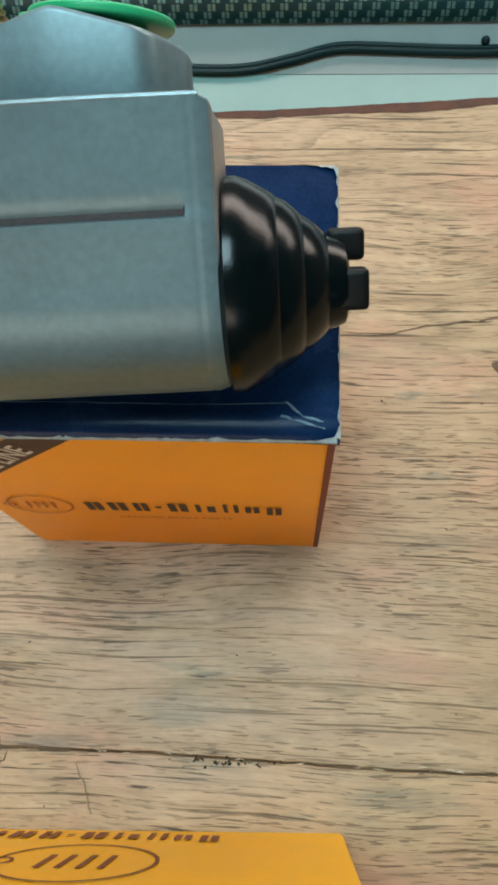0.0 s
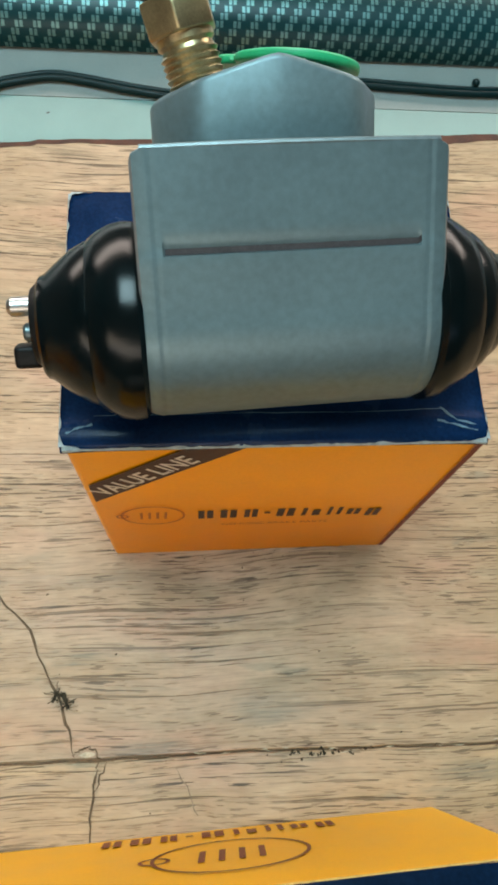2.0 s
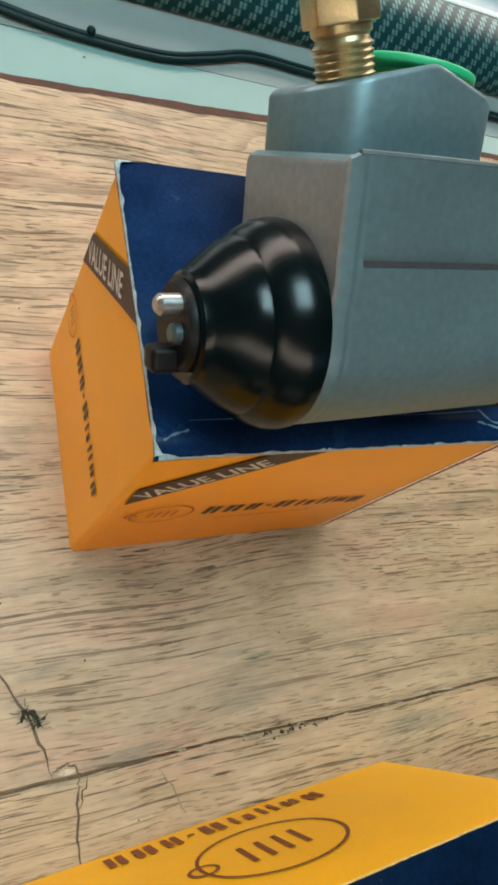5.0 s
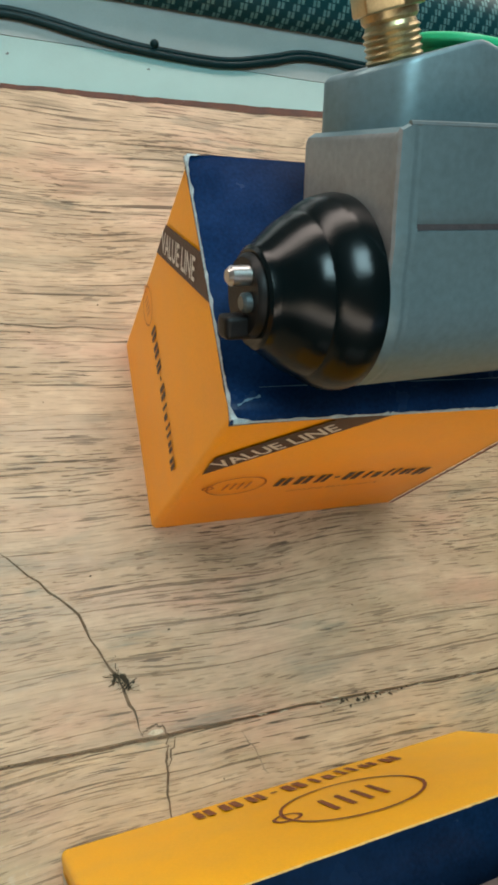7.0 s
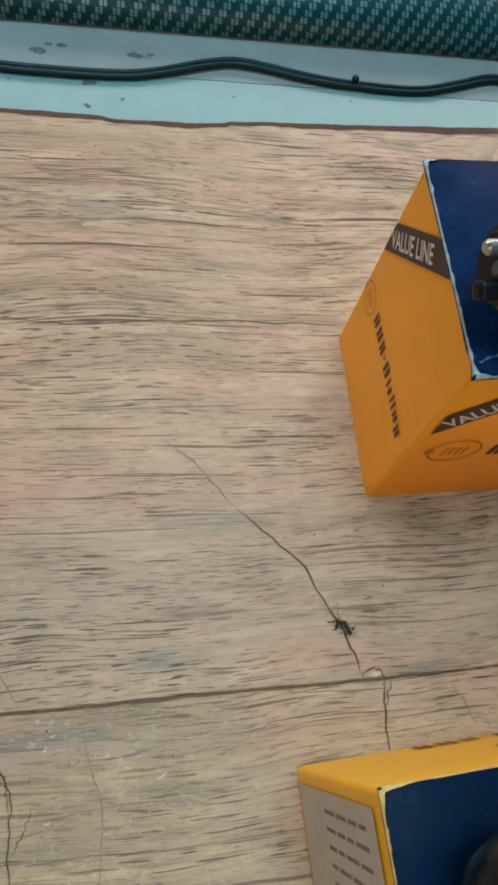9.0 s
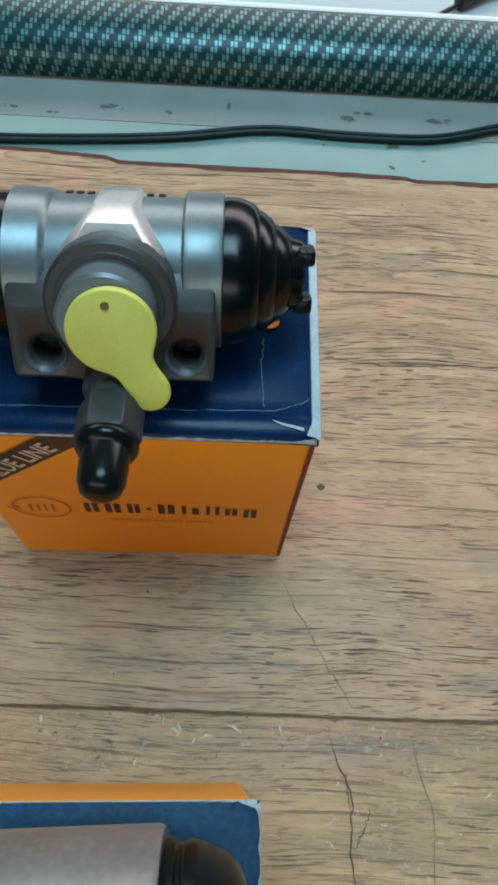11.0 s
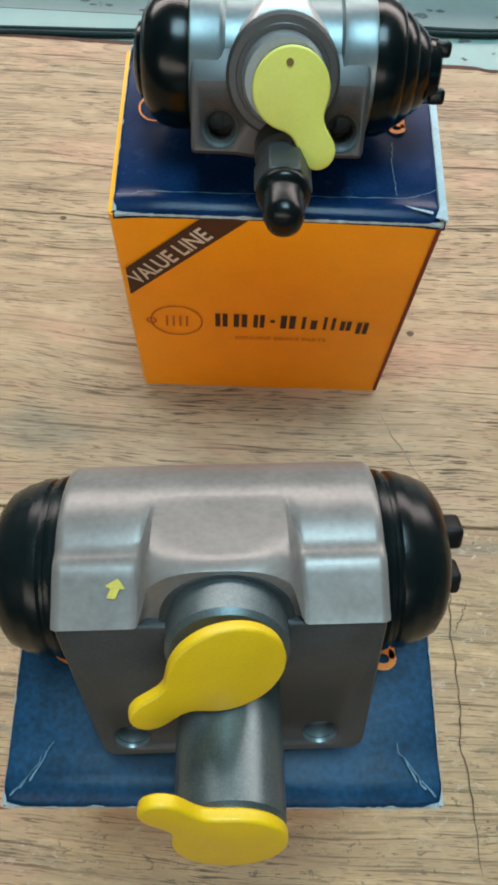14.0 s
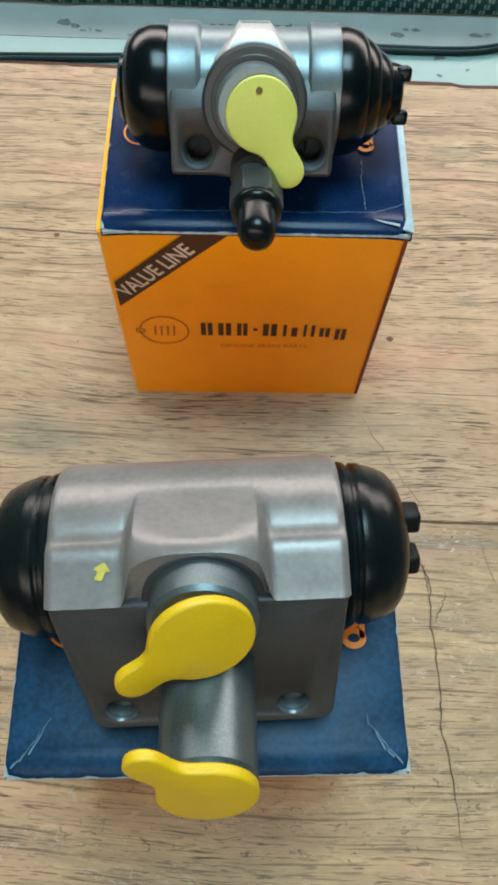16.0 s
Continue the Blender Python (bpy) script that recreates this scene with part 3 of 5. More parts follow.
# pale scratches and lifted splinters on the worn board
marks = []
for k in range(36, 84):
    if k < 60:
        x, y, a, reach = rnd.uniform(-0.25, -0.10), -0.0605 - abs(rnd.gauss(0, 0.004)), rnd.gauss(1.57, 0.5), rnd.uniform(0.0015, 0.006)
    elif k < 88:
        x, y, a, reach = rnd.gauss(-0.105, 0.022), -0.062 - abs(rnd.gauss(0.018, 0.022)), rnd.choice((0.0, 0.0, 0.0, 0.3, -0.3)) + rnd.gauss(0, 0.2), rnd.uniform(0.001, 0.0038)
    else:
        x, y, a, reach = rnd.uniform(-0.27, -0.05), rnd.uniform(-0.18, -0.062), rnd.gauss(0, 0.4), rnd.uniform(0.001, 0.004)
    line = wander([(x, y), (x + 0.5 * reach * math.cos(a), y + 0.5 * reach * math.sin(a)), (x + reach * math.cos(a + rnd.gauss(0, 0.3)), y + reach * math.sin(a + rnd.gauss(0, 0.3)))], 3, 0.0003, k + 300)
    if max(p[1] for p in line) > -0.0598:
        continue
    w = rnd.uniform(0.0004, 0.0009) if k < 60 else rnd.uniform(0.0002, 0.0005)
    marks.append(ribbon(line, [w * (0.25 + math.sin(math.pi * i / (len(line) - 1))) * rnd.uniform(0.5, 1.2) for i in range(len(line))], 0.00002 + 0.0000004 * k))
tagged(link("scratches", join(*marks), PALE_WOOD), "pale scratches and lifted splinters on the worn board", "scratches", kind="stuff")

fluff = thing("fibre_tuft", "small tuft of dark dirty fibres on the oak board", "dirt", pose(0, 0, 0))
for fx, fy, n, reach in ((-0.0156, -0.0412, 34, 0.0021), (-0.0128, -0.0440, 30, 0.0019)):
    for _ in range(n):
        a = rnd.uniform(0, 6.28)
        r1 = reach * rnd.uniform(0.25, 1.0) * (1.6 if abs(math.cos(a)) > 0.8 else 1.0)
        x, y = fx + rnd.gauss(0, 0.0004), fy + rnd.gauss(0, 0.0004)
        part("fibre", tube([(x, y, 0.0003), (x + 0.5 * r1 * math.cos(a) + rnd.gauss(0, 0.0002), y + 0.5 * r1 * math.sin(a) + rnd.gauss(0, 0.0002), 0.0008), (x + r1 * math.cos(a + 0.1), y + r1 * math.sin(a + 0.1), 0.0002)], rnd.uniform(0.00005, 0.00013), 5), DEBRIS, fluff)

# ---- painted ledge, cable and vinyl-covered bar behind the boards ----
ledge_profile = [(0.150, -0.012), (0.150, -0.0014), (0.180, -0.0010), (0.184, -0.0004), (0.206, 0.0026), (0.206, -0.012)]
front_profile = [(0.150, -0.012), (0.150, -0.0014), (0.17785, -0.00105), (0.17785, -0.012)]
rear_profile = [(0.17820, -0.012), (0.17820, -0.00105), (0.180, -0.0010), (0.184, -0.0004), (0.206, 0.0026), (0.206, -0.012)]
ledge = thing("painted_ledge", "chipped pale blue-white painted ledge behind the oak boards", "ledge", pose(0, 0, 0))
# the front rail's blue-green is sky reflection put into its paint
part("rail", loft([[(x, y, z) for y, z in front_profile] for x in (-0.9, -0.3, 0.0, 0.3, 0.9)]), SKY_TINT_PAINT, ledge, "white painted rail tinted with the sky's blue-green reflection", smooth=0.6)
part("rail", loft([[(x, y, z) for y, z in rear_profile] for x in (-0.9, -0.3, 0.0, 0.3, 0.9)]), PALE_PAINT, ledge, "grey-white painted rail", smooth=0.6)


def ledge_z(y):
    for (y0, z0), (y1, z1) in zip(ledge_profile[1:5], ledge_profile[2:5]):
        if y0 <= y <= y1:
            return z0 + (z1 - z0) * (y - y0) / (y1 - y0)
    return -0.0014


chips = [(-0.108, 0.186, 3.2, 1.6), (-0.066, 0.187, 4.0, 1.0), (-0.086, 0.172, 3.0, 1.5), (-0.089, 0.1600, 1.4, 0.8), (-0.160, 0.189, 1.3, 2.0), (-0.268, 0.186, 4.5, 1.8), (-0.209, 0.185, 4.2, 1.1), (-0.255, 0.183, 3.0, 0.8), (-0.185, 0.184, 2.0, 0.9), (-0.100, 0.189, 2.4, 0.8), (-0.030, 0.170, 0.7, 0.4), (-0.235, 0.181, 1.5, 0.5), (-0.118, 0.171, 0.7, 0.4), (0.02, 0.172, 0.5, 0.4), (-0.075, 0.165, 0.8, 0.5)]
flaking = random.Random(31)
for cx, cy, w, h in chips:
    for k in range(4 if w > 2.5 else 2):
        x, y = cx + flaking.gauss(0, w / 1500), cy + flaking.gauss(0, h / 2000)
        size = flaking.uniform(0.9, 1.9) if k < 2 else flaking.uniform(0.3, 0.7)
        ring = [(x + size * w / 1800 * flaking.uniform(0.55, 1.25) * math.cos(a), y + size * h / 1400 * flaking.uniform(0.55, 1.25) * math.sin(a)) for a in [2 * math.pi * i / 15 for i in range(15)]]
        b = bmesh.new()
        b.faces.new([b.verts.new((px, py, ledge_z(py) + 0.00012 + 0.00001 * k)) for px, py in ring])
        part("chip", b, PAINT_CHIP, ledge)

cable = thing("cable", "dark green plastic twin cable lying along the painted ledge", "cable", pose(0, 0, 0))
way = [(-0.6, 0.163), (-0.40, 0.162), (-0.33, 0.161), (-0.283, 0.1625), (-0.235, 0.1645), (-0.186, 0.169), (-0.150, 0.1755), (-0.131, 0.1765), (-0.109, 0.1755), (-0.071, 0.1765), (-0.040, 0.1845), (-0.025, 0.1860), (0.003, 0.1815), (0.022, 0.1795), (0.050, 0.1790), (0.070, 0.1835), (0.087, 0.1880), (0.110, 0.1875), (0.14, 0.1865), (0.2, 0.188), (0.35, 0.186), (0.6, 0.187)]
for off, lift in ((-0.00105, 0.0013), (0.00105, 0.0015)):
    part("core", tube([(x, y + off, ledge_z(y) + lift) for x, y in way], 0.0013), CABLE_PVC, cable, "one of the two moulded cores of the flex")
for x, y in ((0.1405, 0.1893), (0.0225, 0.1812)):
    b = bmesh.new()
    bmesh.ops.create_icosphere(b, subdivisions=2, radius=0.0017)
    part("tie", moved(b, pose(x, y, ledge_z(y) + 0.0030)), CABLE_PVC, cable)

bar = thing("vinyl_bar", "rounded bar in dark green woven-pattern vinyl, white trim", "bar", pose(0, 0, 0))
bar_profile = [(0.1985, 0.0026), (0.1982, 0.0050), (0.1988, 0.0080), (0.2005, 0.0112), (0.2030, 0.0140), (0.2062, 0.0163), (0.2095, 0.0178), (0.2130, 0.0187), (0.2170, 0.0192), (0.2215, 0.0195), (0.2255, 0.0196), (0.2255, 0.0026)]
bm = bmesh.new()
uvl = bm.loops.layers.uv.new("metres")
stations = [-0.9 + 1.8 * i / 120 for i in range(121)]
runs = [0.0]
for (y0, z0), (y1, z1) in zip(bar_profile, bar_profile[1:]):
    runs.append(runs[-1] + math.hypot(y1 - y0, z1 - z0))
rows = []
for x in stations:
    dip = 0.0012 * max(0, 1 - abs(x + 0.272) / 0.014)
    rows.append([bm.verts.new((x, y + 0.0016 * math.sin(2.2 * x + 0.2) - (dip if k < 2 else 0), z)) for k, (y, z) in enumerate(bar_profile)])
for i in range(len(stations) - 1):
    for k in range(len(bar_profile) - 1):
        f = bm.faces.new((rows[i][k], rows[i + 1][k], rows[i + 1][k + 1], rows[i][k + 1]))
        for loop, (s, r) in zip(f.loops, ((i, k), (i + 1, k), (i + 1, k + 1), (i, k + 1))):
            loop[uvl].uv = (stations[s], runs[r])
bm.faces.new(rows[0]), bm.faces.new(rows[-1])
part("vinyl", bm, VINYL, bar, "dark green woven-pattern vinyl")
trim_profile = [(0.2262, 0.003), (0.2262, 0.0198), (0.2270, 0.0204), (0.2284, 0.0204), (0.2290, 0.0198), (0.2290, 0.003)]
part("trim", loft([[(x, y + 0.0016 * math.sin(2.2 * x + 0.2), z) for y, z in trim_profile] for x in stations]), TRIM_WHITE, bar, "white plastic trim")

panel = thing("grey_panel", "pale grey laminate panel behind the vinyl bar", "panel", pose(0, 0, 0))
part("sheet", block(-0.9, 0.9, 0.2325, 0.48, -0.012, 0.006, 0.001), PANEL_GREY, panel)
lead = thing("power_lead", "black lead with a moulded plug on the grey panel", "cable", pose(0, 0, 0))
part("wire", tube([(-0.0725, 0.2385, 0.0075), (-0.064, 0.246, 0.008), (-0.055, 0.252, 0.009)], 0.0011), BLACK_PLASTIC, lead)
part("plug", tube([(-0.056, 0.2515, 0.0095), (-0.046, 0.258, 0.010), (-0.03, 0.268, 0.010)], 0.0033), BLACK_PLASTIC, lead)
tray = thing("blue_tray", "blue plastic tray on the grey panel", "tray", pose(0.235, 0.275, 0.006, 0, 0, -12))
part("body", block(-0.02, 0.05, -0.006, 0.03, 0, 0.012, 0.002), BLUE_PLASTIC, tray)
dark = thing("black_adapter", "small black plastic adapter on the grey panel", "adapter", pose(0.012, 0.262, 0.006))
part("body", block(-0.006, 0.03, 0.0, 0.03, 0, 0.012, 0.002), BLACK_PLASTIC, dark)

# ---- cartons ----
# a carton's own frame: the front lower edge's left end at the origin, x along the front, y back, z up


def face_matrix(side, w, d):
    """From a face's own (across, up, out) to the carton's frame."""
    if side == "front":
        return Matrix(((1, 0, 0, 0), (0, 0, -1, 0), (0, 1, 0, 0), (0, 0, 0, 1)))
    if side == "left":
        return Matrix(((0, 0, -1, 0), (-1, 0, 0, d), (0, 1, 0, 0), (0, 0, 0, 1)))
    if side == "right":
        return Matrix(((0, 0, 1, w), (1, 0, 0, 0), (0, 1, 0, 0), (0, 0, 0, 1)))
    if side == "back":
        return Matrix(((-1, 0, 0, w), (0, 0, 1, d), (0, 1, 0, 0), (0, 0, 0, 1)))
    return Matrix(((1, 0, 0, 0), (0, 1, 0, 0), (0, 0, 1, 0), (0, 0, 0, 1)))


def flat(points, lift=0.00012):
    bm = bmesh.new()
    bm.faces.new([bm.verts.new((x, y, lift)) for x, y in points])
    return bm


def word_bars(x0, x1, y0, size):
    """Plain bars with the widths and heights of a printed word mark."""
    pieces = []
    widths = [0.95, 1.05, 0.85, 0.45, 1.15, 0.35, 0.6, 0.3, 0.35, 0.85, 0.9]
    tall = [1, 1, 1, 0.2, 1, 0.95, 0.72, 1, 0.95, 0.72, 0.9]
    drop = [0, 0, 0, -0.4, 0, 0, 0, 0, 0, 0, 0.22]
    unit = (x1 - x0) / (sum(widths) + 0.22 * len(widths))
    x = x0
    for w, h, d in zip(widths, tall, drop):
        wide = 0.84 * w * unit
        strokes = ((0.0, 0.40), (0.58, 0.98)) if w > 0.7 else ((0.0, 0.8),)
        for u0, u1 in strokes:
            pieces.append(flat([(x + u0 * wide, y0 - d * size), (x + u1 * wide, y0 - d * size), (x + u1 * wide, y0 + (0.94 * h - d) * size), (x + u0 * wide, y0 + (0.94 * h - d) * size)]))
        x += (w + 0.22) * unit
    return pieces


def ring_mark(cx, cy, rx, ry, width):
    bm = bmesh.new()
    n = 40
    a = [bm.verts.new((cx + rx * math.cos(2 * math.pi * i / n), cy + ry * math.sin(2 * math.pi * i / n), 0.00012)) for i in range(n)]
    b = [bm.verts.new((cx + (rx - width) * math.cos(2 * math.pi * i / n), cy + (ry - width) * math.sin(2 * math.pi * i / n), 0.00012)) for i in range(n)]
    for i in range(n):
        bm.faces.new((a[i], a[(i + 1) % n], b[(i + 1) % n], b[i]))
    return bm


def emblem_bars(cx, cy, s):
    """The plain bars inside an oval emblem."""
    bits = []
    for k in range(4):
        x = cx - 0.42 * s + 0.25 * k * s
        bits.append(flat([(x, cy - 0.34 * s), (x + 0.08 * s, cy - 0.34 * s), (x + 0.12 * s, cy + 0.34 * s), (x + 0.04 * s, cy + 0.34 * s)]))
    return bits


def bowed_panel(w, h, thick, bow, bevel=0.0):
    """A card panel in (across, up), slightly bowed outwards; its upright folds are rounded to a radius of bevel."""
    bm = bmesh.new()
    fold = [bevel * (1 - math.cos(math.pi / 2 * k / 5)) for k in range(6)] if bevel else [0.0]
    across = fold + [bevel + (w - 2 * bevel) * k / 9 for k in range(1, 9)] + [w - f for f in reversed(fold)]
    nx, ny = len(across) - 1, 10
    front = {}
    for i, x in enumerate(across):
        near = max(0.0, bevel - min(x, w - x))
        for j in range(ny + 1):
            v = j / ny
            front[i, j] = bm.verts.new((x, v * h, bow * math.sin(math.pi * x / w) * math.sin(math.pi * v) - bevel + math.sqrt(max(0.0, bevel ** 2 - near ** 2))))
    for i in range(nx):
        for j in range(ny):
            bm.faces.new((front[i, j], front[i + 1, j], front[i + 1, j + 1], front[i, j + 1]))
    back = bmesh.ops.extrude_face_region(bm, geom=bm.faces[:])["geom"]
    for v in back:
        if isinstance(v, bmesh.types.BMVert):
            v.co.z -= thick
    return bm


def carton(m, w, d, h, label, card, top_mat, worn_top=0.0, group="cartons on the table", bow=0.0003, fold_mat=RAW_CARD):
    box = thing("carton", label, "box", m, group)
    t = 0.0006
    for side, across in (("front", w), ("back", w), ("left", d), ("right", d)):
        tall, fold = h - (0.0026 if worn_top else 0.0017), 0.0016
        if side in ("front", "back"):
            bm = bowed_panel(across, tall, t, bow, fold)
        else:
            bm = moved(bowed_panel(across - 2 * fold, tall, t, bow), Matrix.Translation((fold, 0, 0)))
        part("side_panel", bm, card, box, m=face_matrix(side, w, d))
    # the lid: soft fold at the front, a little sunken towards the back
    sections = []
    steps = [0, 0.0006, 0.0014, 0.0026, 0.004, 0.0056, 0.0075, 0.010] + [0.010 + (d - 0.010) * i / 10 for i in range(1, 11)]
    for i, y in enumerate(steps):
        fold = 0.0012 * max(0, 1 - y / 0.0022) ** 2 - 0.00045 * math.exp(-((y - 0.0042) / 0.0014) ** 2) + 0.0004 * math.exp(-((y - 0.0085) / 0.002) ** 2)
        z = h - fold - 0.0004 * math.sin(math.pi * y / d) * (1 if worn_top else -1)
        sections.append([(-0.0005 + (w + 0.0010) * k / 12, y - 0.0004 + 0.0008 * y / d, z + 0.0005 * math.sin(math.pi * k / 12) - (0.0006 if k in (0, 12) else 0) + 0.0005 * worn_top * noise.noise((k * 0.9, y * 160, 2.0))) for k in range(13)])
    bm = bmesh.new()
    grid = [[bm.verts.new(p) for p in s] for s in sections]
    for a, b in zip(grid, grid[1:]):
        for k in range(12):
            bm.faces.new((a[k], a[k + 1], b[k + 1], b[k]))
    lid_back = bmesh.ops.extrude_face_region(bm, geom=bm.faces[:])["geom"]
    bmesh.ops.translate(bm, verts=[v for v in lid_back if isinstance(v, bmesh.types.BMVert)], vec=(0, 0, -0.0008))
    part("lid", bm, top_mat, box, "glossy navy blue lid")
    part("base", block(0.0008, w - 0.0008, 0.0008, d - 0.0008, 0.0, 0.0008), card, box)
    # white rubbed folds round the lid
    r = random.Random(int(w * 1e6) + int(m.translation.x * 1e5))
    for (ax, ay), (bx, by) in (((0, 0), (w, 0)), ((0, d), (w, d)), ((0, 0), (0, d)), ((w, 0), (w, d))):
        k = 90
        line = [(ax + (bx - ax) * i / k, ay + (by - ay) * i / k) for i in range(k + 1)]
        inward = Vector((w / 2 - (ax + bx) / 2, d / 2 - (ay + by) / 2)).normalized()
        shift = r.uniform(0, 50)
        b = bmesh.new()
        last = None
        for i, (x, y) in enumerate(line):
            corner = max(0, 1 - min(i, k - i) / 4)
            rub = max(0, noise.noise((i * 0.23 + shift, 0.0, 0)) + 0.5 * noise.noise((i * 0.9 + shift, 4.0, 0)) + 0.1)
            wide = -0.00042 + 0.0006 * rub + 0.0009 * corner
            zz = h - (0.0012 if ay == by == 0 else 0.0006)
            low = zz + 0.0003 - 0.0004 * rub - 0.0008 * corner
            pr = [b.verts.new((x - inward.x * 0.00062, y - inward.y * 0.00062, low)), b.verts.new((x - inward.x * 0.00056, y - inward.y * 0.00056, zz + 0.0004)), b.verts.new((x + inward.x * wide, y + inward.y * wide, zz + 0.00085))]
            if last:
                b.faces.new((last[0], pr[0], pr[1], last[1]))
                b.faces.new((last[1], pr[1], pr[2], last[2]))
            last = pr
        part("rubbed_fold", b, fold_mat, box, "white rubbed card edge")
    return box


def print_on(box, side, w, d, name, bm, mat, label="", lift=0.00036):
    return part(name, bm, mat, box, label, face_matrix(side, w, d) @ Matrix.Translation((0, 0, lift)), smooth=0)


def value_band(box, side, w, d, h, s=1.0, x0=0.0019):
    """The slanting dark band over the upper corner, with its white lettering."""
    pts = [(x0, h - 0.0335 * s), (x0, h - 0.0218 * s), (0.0235 * s, h - 0.0008), (0.0355 * s, h - 0.0008)]
    band = print_on(box, side, w, d, "band", flat(pts), INK_BROWN, "slanting dark brown printed band")
    text = letters("VALUE LINE", 0.0072 * s, 0.0, 0.00012)
    m = Matrix.Translation((0.0050 * s, h - 0.0285 * s, 0.0003)) @ Matrix.Rotation(radians(44.5), 4, "Z") @ Matrix.Scale(0.78, 4, (1, 0, 0))
    part("lettering", moved(text, m), INK_WHITE, band, "white printed words", smooth=0)


def brand_print(box, side, w, d, x0, x1, y, size, tag=True, mark=(0.0142, 0.0402, 0.008), ink=INK_BROWN, faint=INK_FAINT, slim=0.07, flip=None):
    place = (lambda bm: turned(bm, *flip)) if flip else (lambda bm: bm)
    for bm in word_bars(x0, x1, y, size):
        print_on(box, side, w, d, "print_bar", place(bm), ink)
    cx, cy, s = mark
    oval = print_on(box, side, w, d, "emblem", place(ring_mark(cx, cy, s, 0.97 * s, slim * s)), faint, "thin oval printed emblem")
    part("print_dot", place(ring_mark(cx - 0.95 * s, cy, 0.2 * s, 0.2 * s, slim * s)), faint, oval, smooth=0)
    for bm in emblem_bars(cx, cy, s):
        part("print_bar", place(bm), faint, oval, smooth=0)
    if tag:
        text = letters("GENUINE BRAKE PARTS", 0.0027, 0.0, 0.0)
        m = Matrix.Translation((x0 + 0.006, y - 0.0068, 0.0001)) @ Matrix.Scale(1.0, 4)
        print_on(box, side, w, d, "lettering", moved(text, m), faint, "small printed words")


def turned(bm, w, h):
    """Upside down on its face."""
    return moved(bm, Matrix.Translation((w, h, 0)) @ Matrix.Rotation(math.pi, 4, "Z"))


H = 0.0865
# pale colour for creases and for the highlights along folds
CREASE_GLINT = material("pale_crease_and_highlight", (0.07, 0.15, 0.21), 0.5, vary=0.4, scale=900)
# the carton under the blue-grey cylinder
WA, DA = 0.083, 0.0610
carton_a = carton(pose(-0.0005, -0.0013, 0, 0, 0, 0.9), WA, DA, H, "orange card carton with a glossy navy lid, carrying a grey cylinder", ORANGE, BLUE)
value_band(carton_a, "front", WA, DA, H)
brand_print(carton_a, "front", WA, DA, 0.0255, 0.0745, 0.0365, 0.0072)
print_on(carton_a, "front", WA, DA, "edge_stripe", flat([(WA - 0.0016, 0.001), (WA - 0.0002, 0.001), (WA - 0.0002, H - 0.002), (WA - 0.0016, H - 0.002)]), INK_RED)
value_band(carton_a, "left", WA, DA, H)
brand_print(carton_a, "left", WA, DA, 0.0155, 0.0560, 0.0355, 0.0052, False, (0.0075, 0.036, 0.0055))
# the carton under the cylinder with the lemon plug
WB, DB = 0.083, 0.0600
carton_b = carton(pose(-0.2172, -0.0110, 0, 0, 0, 1.0), WB, DB, H, "orange card carton with a navy lid and a white-rubbed edge", ORANGE, BLUE)
value_band(carton_b, "front", WB, DB, H)
brand_print(carton_b, "front", WB, DB, 0.0260, 0.0745, 0.0380, 0.0072)
print_on(carton_b, "front", WB, DB, "edge_stripe", flat([(WB - 0.0014, 0.001), (WB - 0.0002, 0.001), (WB - 0.0002, H - 0.002), (WB - 0.0014, H - 0.002)]), INK_RED)
print_on(carton_b, "right", WB, DB, "dark_panel", flat([(0.002, H - 0.011), (DB - 0.004, H - 0.011), (DB - 0.004, H - 0.001), (0.002, H - 0.001)]), BLUE)
for i in range(8):
    y = 0.006 + i * 0.006
    print_on(carton_b, "right", WB, DB, "print_bar", flat([(y, H - 0.009), (y + 0.0038, H - 0.009), (y + 0.0038, H - 0.004), (y, H - 0.004)], 0.0003), INK_WHITE)
for piece in word_bars(0.015, 0.045, 0.040, 0.006):
    print_on(carton_b, "right", WB, DB, "print_bar", piece, INK_BROWN)
RUBBED_BLUE = material("pale_blue_rubbed_card", (0.33, 0.42, 0.45), 0.6, vary=0.2, scale=300)
part("rubbed_strip", block(WB - 0.0012, WB + 0.0008, 0.001, DB - 0.001, H - 0.0030, H + 0.0006, 0.0005), RUBBED_BLUE, carton_b, "pale rubbed strip along the lid's edge")
# the crushed corner, where the print is rubbed down to the white card
for pts, lift in (([(0.0836, -0.0006), (0.0822, 0.0002), (0.0806, 0.0006), (0.0812, 0.0022), (0.0820, 0.0046), (0.0836, 0.0058)], 0.0009), ([(0.0800, 0.0016), (0.0752, 0.0030), (0.0732, 0.0042), (0.0754, 0.0035), (0.0800, 0.0024)], 0.0010)):
    part("rubbed_corner", extrude(pts, 0.0002, base=H + lift - 0.0002), RUBBED_BLUE, carton_b, "white crushed card corner")
# the long line draws the highlight along the lid's front fold
scratches = [[(0.0712, 0.0258), (0.0706, 0.0160), (0.0714, 0.0075)], [(0.0080, 0.0058), (0.0300, 0.0062), (0.0520, 0.0060), (0.0735, 0.0066)], [(0.0735, 0.0066), (0.0790, 0.0085), (0.0815, 0.0100)], [(0.0020, 0.0046), (0.0062, 0.0048), (0.0080, 0.0058)]]
for k, line in enumerate(scratches):
    pts = wander(line, 8, 0.0004, k + 40)
    part("crease", ribbon(pts, [0.00006 + 0.00020 * abs(math.sin(1.7 * i + k)) ** 2 for i in range(len(pts))], H + 0.0008), CREASE_GLINT, carton_b, "pale crease with its highlight painted on the lid")
